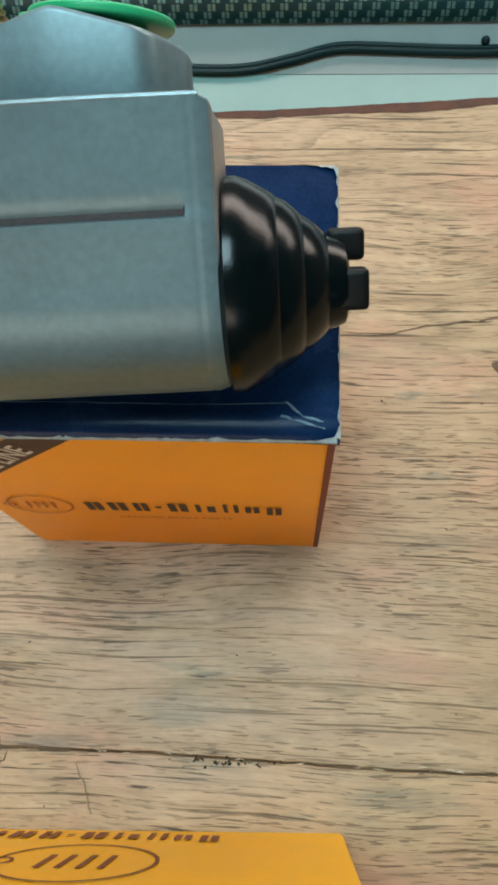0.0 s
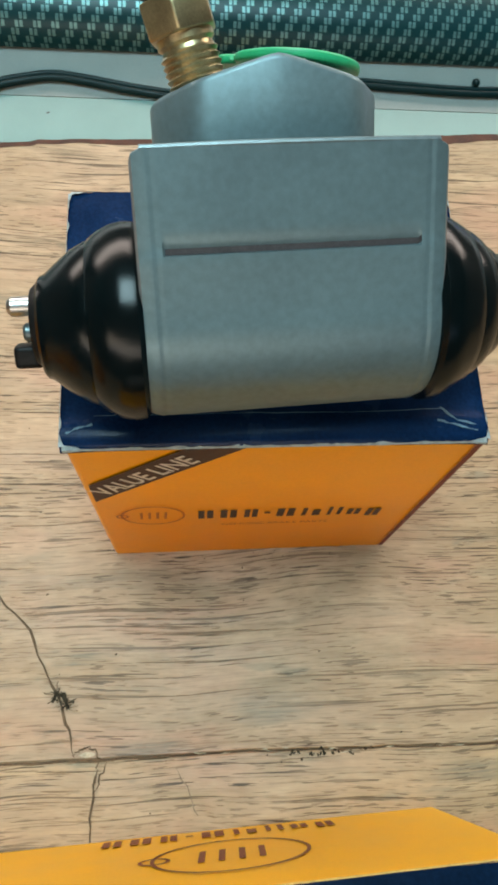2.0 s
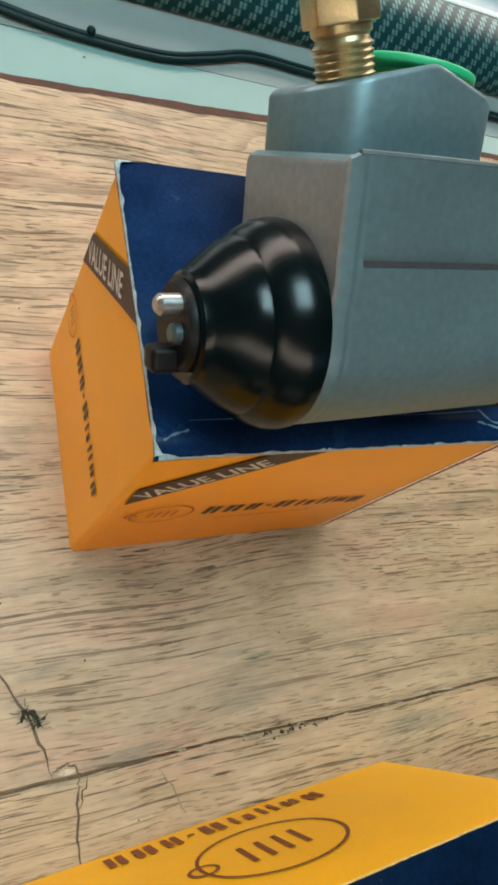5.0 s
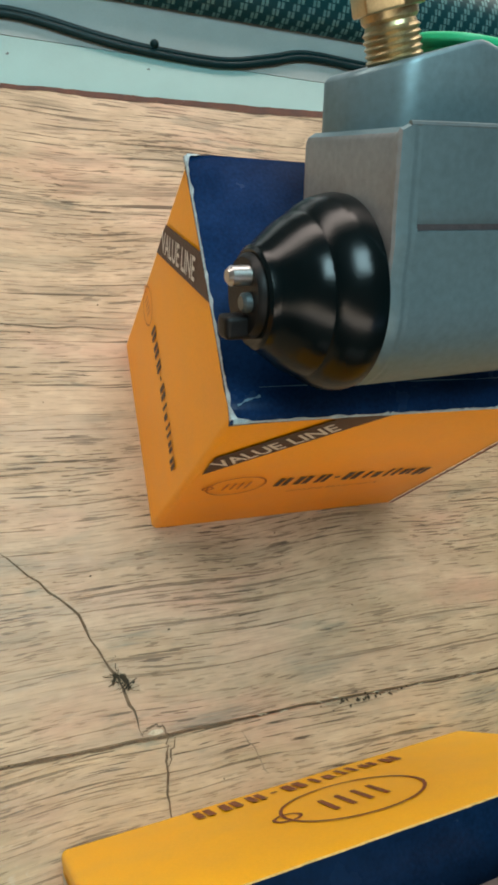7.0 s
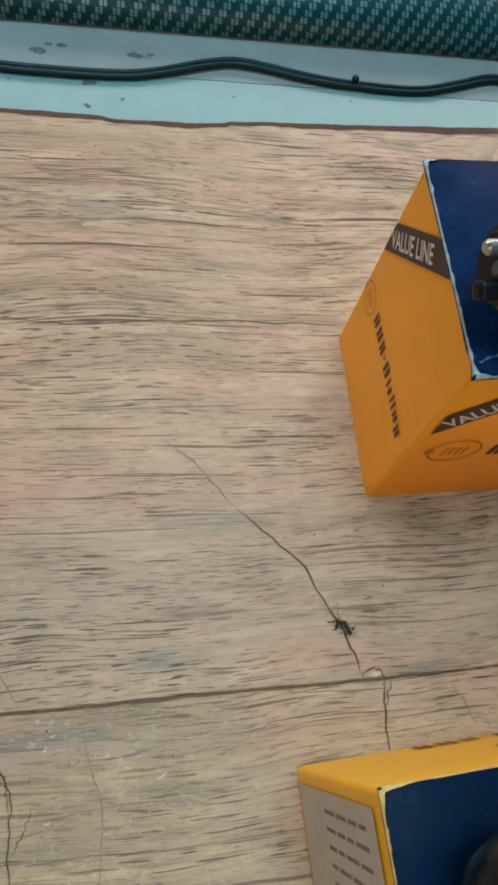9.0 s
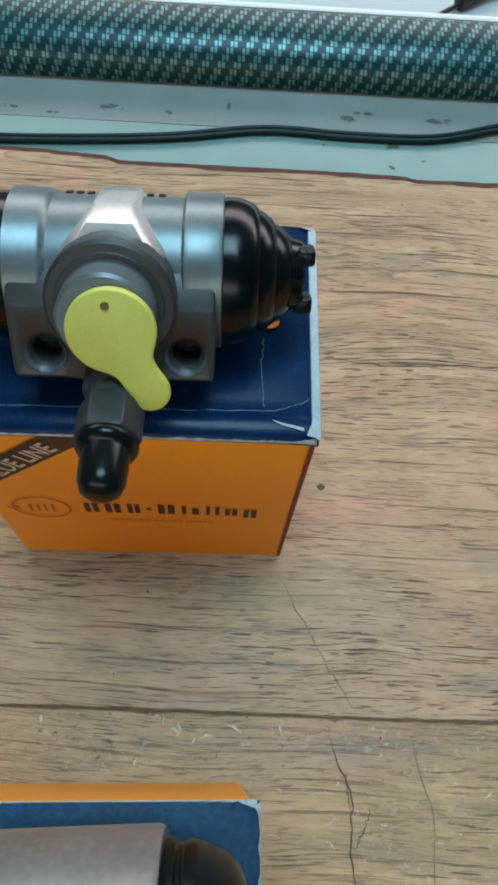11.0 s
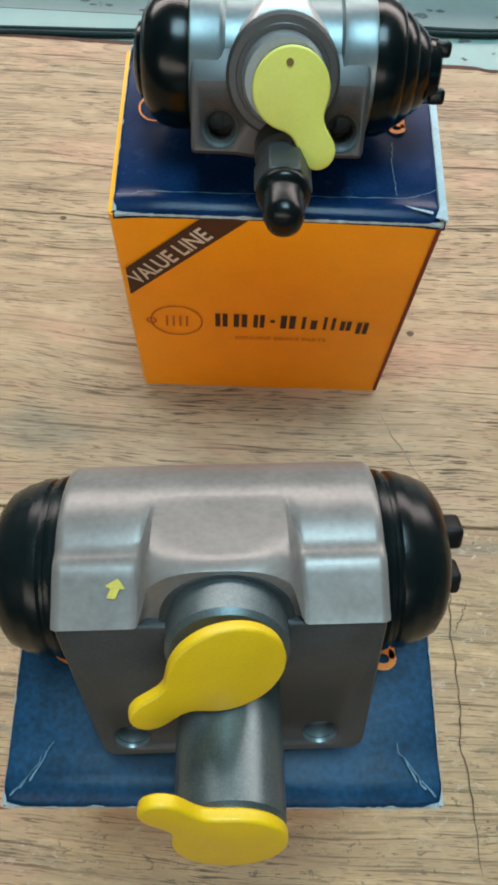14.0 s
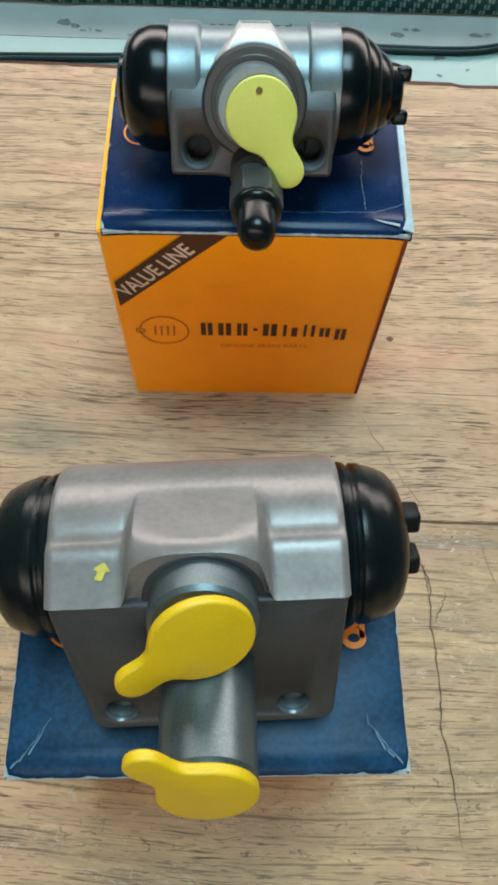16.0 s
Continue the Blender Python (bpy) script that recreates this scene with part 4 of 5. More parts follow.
# the carton under the grey cylinder with two yellow plugs
WC, DC = 0.0785, 0.0595
carton_c = carton(pose(-0.2208, -0.1396, 0, 0, 0, 2.0), WC, DC, H, "carton with a scuffed blue lid under a grey cylinder", ORANGE, BLUE_WORN, 1.0)
print_on(carton_c, "right", WC, DC, "slot", flat(rounded([(0.030, 0.061), (0.056, 0.059), (0.056, 0.064), (0.030, 0.065)], 0.0015)), INK_BROWN, "dark slot in the side flap")
for x0, s in ((0.0, 1), (WC, -1)):
    for k in range(3):
        a = (x0 + s * (0.001 + 0.0016 * k), 0.0015 + 0.0012 * (k % 3))
        e = (a[0] + s * 0.0035, a[1] + 0.004 + 0.0012 * k)
        part("crease", moved(ribbon(wander([e, a], 5, 0.0005, k), [0.0001 + 0.00028 * i / 5 for i in range(6)], H + 0.0009), Matrix.Identity(4)), CREASE_GLINT, carton_c, "pale crease with its highlight painted on the lid")
# the long carton that stands upside down
WD, DD, HD = 0.1243, 0.0900, 0.0715
carton_d = carton(pose(-0.0296, -0.1703, 0, 0, 0, 2.63), WD, DD, HD, "long yellow-orange carton standing upside down, navy lid", YELLOW_CARD, BLUE_DEEP, fold_mat=CREAM_CARD)


brand_print(carton_d, "back", WD, DD, 0.033, 0.0950, HD - 0.0130, 0.0085, False, (WD - 0.060, HD - 0.0375, 0.0180), INK_PURPLE, INK_PURPLE, 0.05, (WD, HD))
lab = print_on(carton_d, "left", WD, DD, "paper_label", flat([(0.004, 0.003), (DD - 0.003, 0.003), (DD - 0.003, HD - 0.007), (0.004, HD - 0.007)]), LABEL_PAPER, "off-white paper label")
for i in range(9):
    y = 0.010 + 0.0065 * i
    part("print_bar", flat([(0.045 + 0.002 * (i % 3), y), (DD - 0.009, y), (DD - 0.009, y + 0.0013), (0.045 + 0.002 * (i % 3), y + 0.0013)], 0.0002), INK_GREY, lab, smooth=0)
for i in range(9):
    x = 0.008 + 0.0040 * i
    y = HD - 0.013
    for k in range(4):
        long = 0.005 + 0.004 * ((3 * i + 5 * k) % 4) / 3
        part("print_bar", flat([(x, y - long), (x + 0.0010, y - long), (x + 0.0010, y), (x, y)], 0.0002), INK_GREY, lab, smooth=0)
        y -= long + 0.0014
# corner creases, and the front fold's highlight as a thin pale line
lid_a = [[(0.0806, 0.0030), (0.0770, 0.0040), (0.0738, 0.0070)], [(0.0730, 0.0040), (0.0765, 0.0030), (0.0808, 0.0016)], [(0.0010, 0.0026), (0.0034, 0.0038), (0.0058, 0.0044)], [(0.0060, 0.0062), (0.0300, 0.0064), (0.0520, 0.0061), (0.0740, 0.0066)]]
for k, line in enumerate(lid_a):
    pts = wander(line, 6, 0.0002, k + 70)
    broad = 0.0005 if k < 3 else 0.00012
    part("crease", ribbon(pts, [0.00006 + broad * abs(math.sin(0.5 * i + k)) for i in range(len(pts))], H + 0.0007), CREASE_GLINT, carton_a, "pale crease with its highlight painted on the lid")
# what shows of the print on the lids
def printed_g(x, y, s):
    """A hooked printed mark: an open ring over a bowl."""
    bowl = ring_mark(x, y, 0.0026 * s, 0.0024 * s, 0.0013 * s)
    stem = flat([(x + 0.0014 * s, y + 0.0024 * s), (x + 0.0026 * s, y + 0.0024 * s), (x + 0.0026 * s, y - 0.0045 * s), (x + 0.0014 * s, y - 0.0045 * s)])
    hook = ring_mark(x + 0.0002 * s, y - 0.0045 * s, 0.0026 * s, 0.0022 * s, 0.0013 * s)
    return join(bowl, stem, hook)


for box, w, d, mark, oval, s in ((carton_b, WB, DB, (0.0722, 0.0345), (0.0100, 0.0345), 0.9), (carton_c, WC, DC, (0.0692, 0.0300), (0.0100, 0.0290), 1.0)):
    print_on(box, "top", w, d, "print_bar", printed_g(*mark, s), INK_ORANGE, "orange printed mark", H + 0.0011)
    print_on(box, "top", w, d, "emblem", ring_mark(*oval, 0.0046, 0.0050, 0.0005), INK_ORANGE, "thin orange printed oval", H + 0.0011)


def settle(box, w, d, h, lean, spread, back, shift=0.0):
    """Lets a soft carton sag: its front leans back, its sides and back move out a little towards the lid."""
    bpy.context.view_layer.update()
    inv = box.matrix_world.inverted()
    for ob in box.children_recursive:
        m = inv @ ob.matrix_world
        n = m.inverted()
        for v in ob.data.vertices:
            p = m @ v.co
            s, fx, fy = p.z / h, p.x / w, p.y / d
            v.co = n @ Vector((p.x + s * (shift - spread * (1 - fx)), p.y + s * (lean * (1 - fy) + back * fy), p.z))


# the lid of the lemon-plug carton sits inside its bulging side
for ob in carton_b.children:
    if ob.name.split(".")[0] in ("lid", "rubbed_fold"):
        for v in ob.data.vertices:
            v.co.x += 0.0019 * max(0.0, 1 - v.co.x / WB)
part("tuck_flap", block(0.0002, 0.0060, 0.001, DB - 0.001, H - 0.0024, H - 0.0016, 0.0002), ORANGE, carton_b, "orange tuck flap under the lid")
settle(carton_a, WA, DA, H, 0.0034, 0.0026, 0.0020)
settle(carton_b, WB, DB, H, 0.0042, 0.0018, 0.0020, 0.0012)

# ---- wheel cylinders ----
# a cylinder's own frame: x along the bore, z out of the mounting face, y across it


def drilled(ob, cutter):
    """Cuts a shape out of a part's mesh for good."""
    tool = link("cutter", cutter, HOLE)
    cut = ob.modifiers.new("cut", "BOOLEAN")
    cut.operation, cut.solver, cut.object = "DIFFERENCE", "EXACT", tool
    tool.matrix_world = ob.matrix_world.copy()
    bpy.context.view_layer.update()
    tool.matrix_world = ob.matrix_world.copy()
    bpy.context.view_layer.update()
    me = bpy.data.meshes.new_from_object(ob.evaluated_get(bpy.context.evaluated_depsgraph_get()))
    ob.modifiers.clear()
    ob.data = me
    bpy.data.objects.remove(tool)
    return ob


def resampled(points, n):
    """A polyline as n + 1 evenly spaced points."""
    runs = [0.0]
    for a, b in zip(points, points[1:]):
        runs.append(runs[-1] + math.dist(a, b))
    out = []
    for i in range(n + 1):
        d = runs[-1] * i / n
        k = max(j for j in range(len(points) - 1) if runs[j] <= d + 1e-9)
        f = (d - runs[k]) / (runs[k + 1] - runs[k])
        out.append((points[k][0] + f * (points[k + 1][0] - points[k][0]), points[k][1] + f * (points[k + 1][1] - points[k][1])))
    return out


def boot(parent, side, x, profile, mat=RUBBER, label="black rubber dust boot"):
    return part("dust_boot", moved(lathe([(a, r) for a, r in profile]), Matrix.Translation((x, 0, 0)) @ Matrix.Diagonal((side, 1, 1, 1))), mat, parent, label, smooth=0.5)


def prong(parent, side, x0, x1, y, z, w, h, mat, label):
    lo, hi = sorted((x0 * 1.0, x1 * 1.0))
    return part("piston_prong", block(lo, hi, y - w / 2, y + w / 2, z - h / 2, z + h / 2, 0.0011, 3), mat, parent, label)


def plug(parent, name, mat, centre, frame_m, r, tab, tab_r, label, thick=0.0022):
    """A moulded closing plug: a domed disc with a pull tab, in the plane of frame_m."""
    ax = math.atan2(tab[1], tab[0])
    w = tab_r * 0.86
    open_a, tab_a = math.asin(w / r), math.pi - math.asin(w / tab_r)
    outline = []
    for i in range(37):
        a = ax + open_a + (2 * math.pi - 2 * open_a) * i / 36
        outline.append((r * math.cos(a), r * math.sin(a)))
    for i in range(15):
        a = ax - tab_a + 2 * tab_a * i / 14
        outline.append((tab[0] + tab_r * math.cos(a), tab[1] + tab_r * math.sin(a)))
    outline = resampled(outline + outline[:1], 72)[:-1]
    for _ in range(5):
        outline = [((a[0] + 2 * p[0] + q[0]) / 4, (a[1] + 2 * p[1] + q[1]) / 4) for a, p, q in zip(outline[-1:] + outline, outline, outline[1:] + outline[:1])]
    bm = extrude(outline, thick, 0.0005)
    bmesh.ops.bevel(bm, geom=[e for e in bm.edges if len(e.link_faces) == 2 and e.calc_face_angle(0) > 1.0], offset=0.0006, segments=3, affect="EDGES", profile=0.5)
    stem = lathe([(-0.004, r * 0.6), (0.0002, r * 0.62)], 24, "z")
    return part(name, join(bm, stem), mat, parent, label, frame_m @ Matrix.Translation(centre), smooth=0.8)


def cast_body(half, outline, groove=None, round_end=0.0012):
    """The bore's casting: an outline in (y, z) run along x with softened ends; groove: (index, x0, x1, depth) presses points in."""
    c = Vector((sum(p[0] for p in outline) / len(outline), sum(p[1] for p in outline) / len(outline)))
    st = [(-half, 0.93), (-half + 0.0004, 0.965), (-half + round_end, 1.0)]
    inner = [-half + round_end + (2 * half - 2 * round_end) * i / 120 for i in range(1, 120)]
    st += [(x, 1.0) for x in inner] + [(half - round_end, 1.0), (half - 0.0004, 0.965), (half, 0.93)]
    sections = []
    for x, k in st:
        if half - 0.0036 < abs(x) < half - 0.0026:
            k = 0.994
        sec = []
        for i, p in enumerate(outline):
            q = c + (Vector(p) - c) * k
            if groove and i in groove[0] and groove[1] <= x <= groove[2]:
                q -= (Vector(p) - c).normalized() * groove[3]
            sec.append((x, q.x, q.y))
        sections.append(sec)
    return loft(sections)


def arc_points(r, a0, a1, n):
    return [(r * math.cos(radians(a0 + (a1 - a0) * i / n)), r * math.sin(radians(a0 + (a1 - a0) * i / n))) for i in range(n + 1)]


CONE_BOOT = [(-0.0004, 0.0168), (0.0004, 0.0180), (0.0022, 0.0182), (0.0045, 0.0177), (0.0066, 0.0167), (0.0082, 0.0155), (0.0086, 0.0150), (0.0092, 0.0149), (0.0115, 0.0136), (0.0135, 0.0120), (0.0150, 0.0107), (0.0158, 0.0100), (0.0163, 0.0096), (0.0170, 0.0093), (0.0175, 0.0086), (0.0174, 0.0072), (0.0168, 0.0066), (0.0166, 0.0)]
STEP_BOOT = [(-0.0004, 0.0168), (0.0004, 0.0180), (0.0022, 0.0182), (0.0045, 0.0178), (0.0064, 0.0170), (0.0076, 0.0160), (0.0079, 0.0154), (0.0088, 0.0150), (0.0104, 0.0137), (0.0112, 0.0127), (0.0115, 0.0122), (0.0124, 0.0117), (0.0138, 0.0105), (0.0146, 0.0095), (0.0149, 0.0090), (0.0160, 0.0087), (0.0172, 0.0084), (0.0178, 0.0076), (0.0178, 0.0060), (0.0169, 0.0055), (0.0167, 0.0)]
TAPER_BOOT = [(-0.0004, 0.0168), (0.0004, 0.0182), (0.0020, 0.0183), (0.0040, 0.0174), (0.0062, 0.0160), (0.0074, 0.0152), (0.0078, 0.0146), (0.0090, 0.0141), (0.0106, 0.0128), (0.0113, 0.0120), (0.0116, 0.0115), (0.0128, 0.0108), (0.0142, 0.0094), (0.0149, 0.0086), (0.0153, 0.0080), (0.0168, 0.0076), (0.0180, 0.0070), (0.0184, 0.0060), (0.0180, 0.0050), (0.0172, 0.0046), (0.0170, 0.0)]
DOME_BOOT = [(-0.0004, 0.0160), (0.0004, 0.0172), (0.0020, 0.0178), (0.0055, 0.0178), (0.0085, 0.0168), (0.0108, 0.0148), (0.0122, 0.0122), (0.0126, 0.0102), (0.0134, 0.0098), (0.0142, 0.0082), (0.0146, 0.0062), (0.0146, 0.0)]
RIBBED_BOOT = [(-0.0004, 0.0172), (0.0002, 0.0184), (0.0014, 0.0190), (0.0022, 0.0188), (0.0026, 0.0182), (0.0032, 0.0181), (0.0038, 0.0185), (0.0054, 0.0185), (0.0062, 0.0181), (0.0085, 0.0174), (0.0112, 0.0160), (0.0130, 0.0136), (0.0142, 0.0104), (0.0148, 0.0076), (0.0152, 0.0052), (0.0152, 0.0)]

# -- blue-grey cylinder, mounting face turned up and back
cyl_a = thing("wheel_cylinder", "bluish aluminium brake cylinder with black boots and brass adapter", "brake part", pose(0.0383, 0.0187, 0.1040, 0, 0, 4.5) @ pose(0, 0, 0, -52.3, 0, 0), "wheel cylinders")
out_a = [(0.0166, 0.0290), (0.0159, 0.0298), (-0.0138, 0.0298), (-0.0144, 0.0304), (-0.0152, 0.0301), (-0.0154, 0.0185), (-0.0155, 0.0166), (-0.0155, 0.0160), (-0.0156, 0.0150), (-0.0157, 0.0144), (-0.0158, 0.0130)]
out_a += [(0.0003 + 0.99 * y, z + 0.0018) for y, z in arc_points(0.0163, 165, 375, 22)] + [(0.0165, 0.0170)]
case_a = part("body", cast_body(0.0249, out_a, ((7, 8), -0.0206, 0.0203, 0.0007), 0.0022), ALLOY_SKY_TINT, cyl_a, "grey cast aluminium body tinted with the sky's blue", smooth=0.5)
# end faces take a greyer copy, as if out of the blue light
case_a.data.materials.append(ALLOY_END_TONE)
# darker brown-grey for the groove's floor
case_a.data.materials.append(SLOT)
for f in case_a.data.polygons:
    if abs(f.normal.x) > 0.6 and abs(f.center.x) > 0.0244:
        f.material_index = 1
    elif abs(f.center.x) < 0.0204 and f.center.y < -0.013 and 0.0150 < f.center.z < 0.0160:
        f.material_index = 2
# a paler strip along the top front lip
part("worn_edge", tube([(-0.0232, -0.0146, 0.0300), (-0.0080, -0.0147, 0.0302), (0.0080, -0.0147, 0.0302), (0.0232, -0.0146, 0.0300)], 0.0006, 8), ALLOY_CLEAN, cyl_a, "bright strip along the casting's lip")
plan = rounded([(-0.0135, 0.0005), (0.0008, -0.0002), (0.0150, 0.0005), (0.0202, 0.0085), (0.0202, 0.0190), (-0.0206, 0.0190), (-0.0206, 0.0085)], 0.0028, 4)


def boss_height(x):
    return 0.0455 - 0.29 * math.sqrt((x - 0.0008) ** 2 + 0.0010 ** 2)


bm = bmesh.new()
cx, cy = 0.0, 0.0095
rings = []
for k, z in ((1.0, None), (1.0, 0.0009), (0.985, 0.0004), (0.955, 0.0)):
    ring = []
    for x, y in plan:
        px, py = cx + (x - cx) * k, cy + (y - cy) * k
        ring.append(bm.verts.new((px, py, 0.0290 if z is None else boss_height(px) - z)))
    rings.append(ring)
n = len(plan)
for p, q in zip(rings, rings[1:]):
    for i in range(n):
        bm.faces.new((p[i], p[(i + 1) % n], q[(i + 1) % n], q[i]))
spine = [bm.verts.new((0.0008, y, boss_height(0.0008))) for y in (0.003, 0.0165)]
sides = [bm.verts.new((x, 0.0095, boss_height(x))) for x in (-0.010, 0.011)]
top = bmesh.ops.contextual_create(bm, geom=rings[-1])["faces"]
bmesh.ops.triangulate(bm, faces=top)
bmesh.ops.delete(bm, geom=spine + sides, context="VERTS")
part("boss", bm, ALLOY_SKY_TINT, cyl_a, "five-sided cast boss", smooth=0.5)
for s in (1, -1):
    b = boot(cyl_a, s, s * 0.0249, TAPER_BOOT if s > 0 else CONE_BOOT, label="glossy black stepped rubber boot")
    b.matrix_basis = Matrix.Translation((-0.0018 * (s > 0), 0.0006, 0.0024)) @ Matrix.Diagonal((1.07 if s > 0 else 1, 0.96, 0.96, 1))
for s, y, z, w, h in ((1, -0.0034, 0.0018, 0.0050, 0.0066), (1, 0.0024, 0.0084, 0.0044, 0.0052), (-1, 0.0003, -0.0022, 0.0044, 0.0042)):
    prong(cyl_a, s, s * 0.0415, s * 0.0476, y, z, w, h, BLACKED, "dark piston prong")
pin = lathe([(0, 0.0017), (0.0060, 0.0017), (0.0067, 0.0011), (0.0067, 0.0)], 18)
part("piston_pin", moved(pin, Matrix.Translation((-0.0408, -0.0016, 0.0066)) @ Matrix.Diagonal((-1, 1, 1, 1))), BRIGHT, cyl_a, "bright steel pin")
stub = lathe([(0, 0.0017), (0.0022, 0.0017), (0.0027, 0.0012), (0.0027, 0.0)], 16)
part("piston_pin", moved(stub, Matrix.Translation((-0.0425, -0.0022, 0.0022)) @ Matrix.Diagonal((-1, 1, 1, 1))), STEEL, cyl_a, "grey steel stub")
part("piston_end", moved(lathe([(0.0405, 0.0074), (0.0428, 0.0073), (0.0436, 0.0066), (0.0436, 0.0)], 28), Matrix.Translation((0, 0.0006, 0.0028)) @ Matrix.Diagonal((-1, 1, 1, 1))), BLACKED, cyl_a, "blackened piston end")
brass_m = Matrix.Translation((-0.0118, 0.0075, 0.0408)) @ Matrix.Rotation(radians(-15), 4, "Y")
ridges = [(0.0, 0.0046)]
for i in range(6):
    ridges += [(0.0003 + i * 0.0011, 0.0051), (0.0008 + i * 0.0011, 0.0046)]
ridges += [(0.0070, 0.0044), (0.0076, 0.0050), (0.0088, 0.0050), (0.0089, 0.0)]
screw = part("brass_adapter", lathe(ridges, 36, "z"), BRASS, cyl_a, "threaded yellow brass adapter", brass_m, smooth=0.5)
hexa = extrude([(0.0064 * math.cos(math.pi / 3 * i + 0.35), 0.0064 * math.sin(math.pi / 3 * i + 0.35)) for i in range(6)], 0.0060, 0.0004, 0.0087)
part("hexagon", hexa, BRASS, screw, "brass hexagon")
part("rubber_cap", lathe([(0.0146, 0.0050), (0.0160, 0.0052), (0.0175, 0.0048), (0.0225, 0.0045), (0.0240, 0.0034), (0.0243, 0.0)], 28, "z"), RUBBER_DULL, screw, "black rubber cap")
slope_m = Matrix.Translation((0.0060, 0.0138, 0.0445)) @ Matrix.Rotation(radians(6), 4, "Y")
plug(cyl_a, "closing_plug", GREEN_PLUG, (0.0, 0.0, 0.0), slope_m, 0.0122, (-0.0112, 0.0010), 0.0036, "bright green plastic closing plug", 0.0016)

# -- cylinder with the lemon plug
cyl_b = thing("wheel_cylinder", "small grey brake cylinder with a pale lemon plug", "brake part", pose(-0.1765, 0.0240, 0.1048, 0, 0, 1.2) @ pose(0, 0, 0, 56.5, 0, 0), "wheel cylinders")
waist = [(-0.0212, 0.0150), (-0.0209, 0.0160), (-0.0202, 0.0158), (-0.0145, 0.0158), (-0.0136, 0.0154), (-0.0130, 0.0148), (0.0130, 0.0148), (0.0136, 0.0160), (0.0145, 0.0158), (0.0202, 0.0158), (0.0209, 0.0160), (0.0212, 0.0150)]
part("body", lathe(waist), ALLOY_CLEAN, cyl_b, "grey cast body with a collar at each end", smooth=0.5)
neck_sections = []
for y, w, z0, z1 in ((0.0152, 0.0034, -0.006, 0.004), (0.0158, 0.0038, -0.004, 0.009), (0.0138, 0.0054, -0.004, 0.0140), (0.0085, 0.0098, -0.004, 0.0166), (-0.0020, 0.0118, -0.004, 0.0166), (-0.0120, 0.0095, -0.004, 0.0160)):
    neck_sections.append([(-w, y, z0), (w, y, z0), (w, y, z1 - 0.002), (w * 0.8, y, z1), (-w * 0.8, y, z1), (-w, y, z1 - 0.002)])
# the window's highlight on the neck is put into a brighter metal colour
part("neck", loft(neck_sections), NECK_HIGHLIGHT, cyl_b, "cast neck running into the spigot", smooth=0.6)
ear_sections = []
for x, k in ((-0.0206, 0.0008), (-0.0203, 0.0002), (-0.0196, 0.0), (-0.0100, 0.0), (0.0, 0.0), (0.0100, 0.0), (0.0188, 0.0), (0.0195, 0.0002), (0.0198, 0.0008)):
    low = -0.0172 if abs(x) > 0.009 else -0.0185
    ear_sections.append([(x, low + k, 0.0035), (x, low + k, 0.0168 - k), (x, low + 0.0008 + k, 0.0176 - k), (x, -0.0016, 0.0178 - k), (x, -0.0008, 0.0175 - k), (x, 0.0040, 0.0146 - k), (x, 0.0046 - k, 0.0140 - k), (x, 0.0046 - k, 0.0035)])
# a darker copy of the casting's metal holds the flange's shade
flange_b = part("flange", loft(ear_sections), ALLOY_SHADED, cyl_b, "cast mounting flange in a shaded tone, an ear each side", smooth=0.25)
for s in (-1, 1):
    hm = Matrix.Translation((s * 0.0140 + 0.0002, -0.0114, 0))
    drilled(flange_b, moved(lathe([(0.0066, 0.0030), (0.0160, 0.0030), (0.0190, 0.0053)], 26, "z"), hm))
    part("bolt_hole", lathe([(0.0060, 0.0), (0.0092, 0.0029), (0.0158, 0.00296)], 26, "z", False), HOLE, cyl_b, "dark drilled bolt hole", hm)
    part("countersink", lathe([(0.0157, 0.00294), (0.0178, 0.00425)], 26, "z", False), ALLOY_CLEAN, cyl_b, "pale machined rim of the bolt hole", hm)
# shoulder and recess ring have shade painted in as dark metal
part("spigot_base", lathe([(0.010, 0.0126), (0.0192, 0.0126), (0.0200, 0.0119), (0.0201, 0.0088)], 44, "z"), DARK_METAL_AND_SHADE, cyl_b, "cast shoulder of the spigot in a dark shade tone", smooth=0.5)
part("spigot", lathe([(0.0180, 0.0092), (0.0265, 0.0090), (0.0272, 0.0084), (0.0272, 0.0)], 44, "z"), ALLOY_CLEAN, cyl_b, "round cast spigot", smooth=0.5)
part("seal_ring", lathe([(0.0190, 0.0106), (0.0200, 0.0105), (0.0202, 0.0102), (0.0202, 0.0089)], 44, "z"), DARK_METAL_AND_SHADE, cyl_b, "dark ring for the shade in the spigot's recess", smooth=0.5)
lemon = plug(cyl_b, "closing_plug", LEMON_PLUG, (0.0014, -0.0012, 0.0272), Matrix.Identity(4), 0.0084, (0.0066, -0.0122), 0.0042, "pale lemon plastic closing plug")
part("speck", extrude(disc(-0.0006, 0.0052, 0.0008, 9), 0.00012, base=0.0023), DIRT, lemon, "small dark speck")
for b in (boot(cyl_b, 1, 0.0212, STEP_BOOT, RUBBER, "black stepped rubber boot"), boot(cyl_b, -1, -0.0212, DOME_BOOT, RUBBER, "black domed rubber boot")):
    b.matrix_basis = Matrix.Diagonal((0.97, 0.84, 0.84, 1))
for py, pz in ((0.0050, 0.002), (-0.0050, 0.003)):
    prong(cyl_b, 1, 0.0360, 0.0400, py, pz, 0.0036, 0.0050, RUBBER_DULL, "dark piston prong")
bleed_m = Matrix.Translation((0.0006, -0.0142, 0.0192)) @ Matrix.Rotation(radians(20), 4, "X") @ Matrix.Diagonal((1.08, 1.08, 1.10, 1))
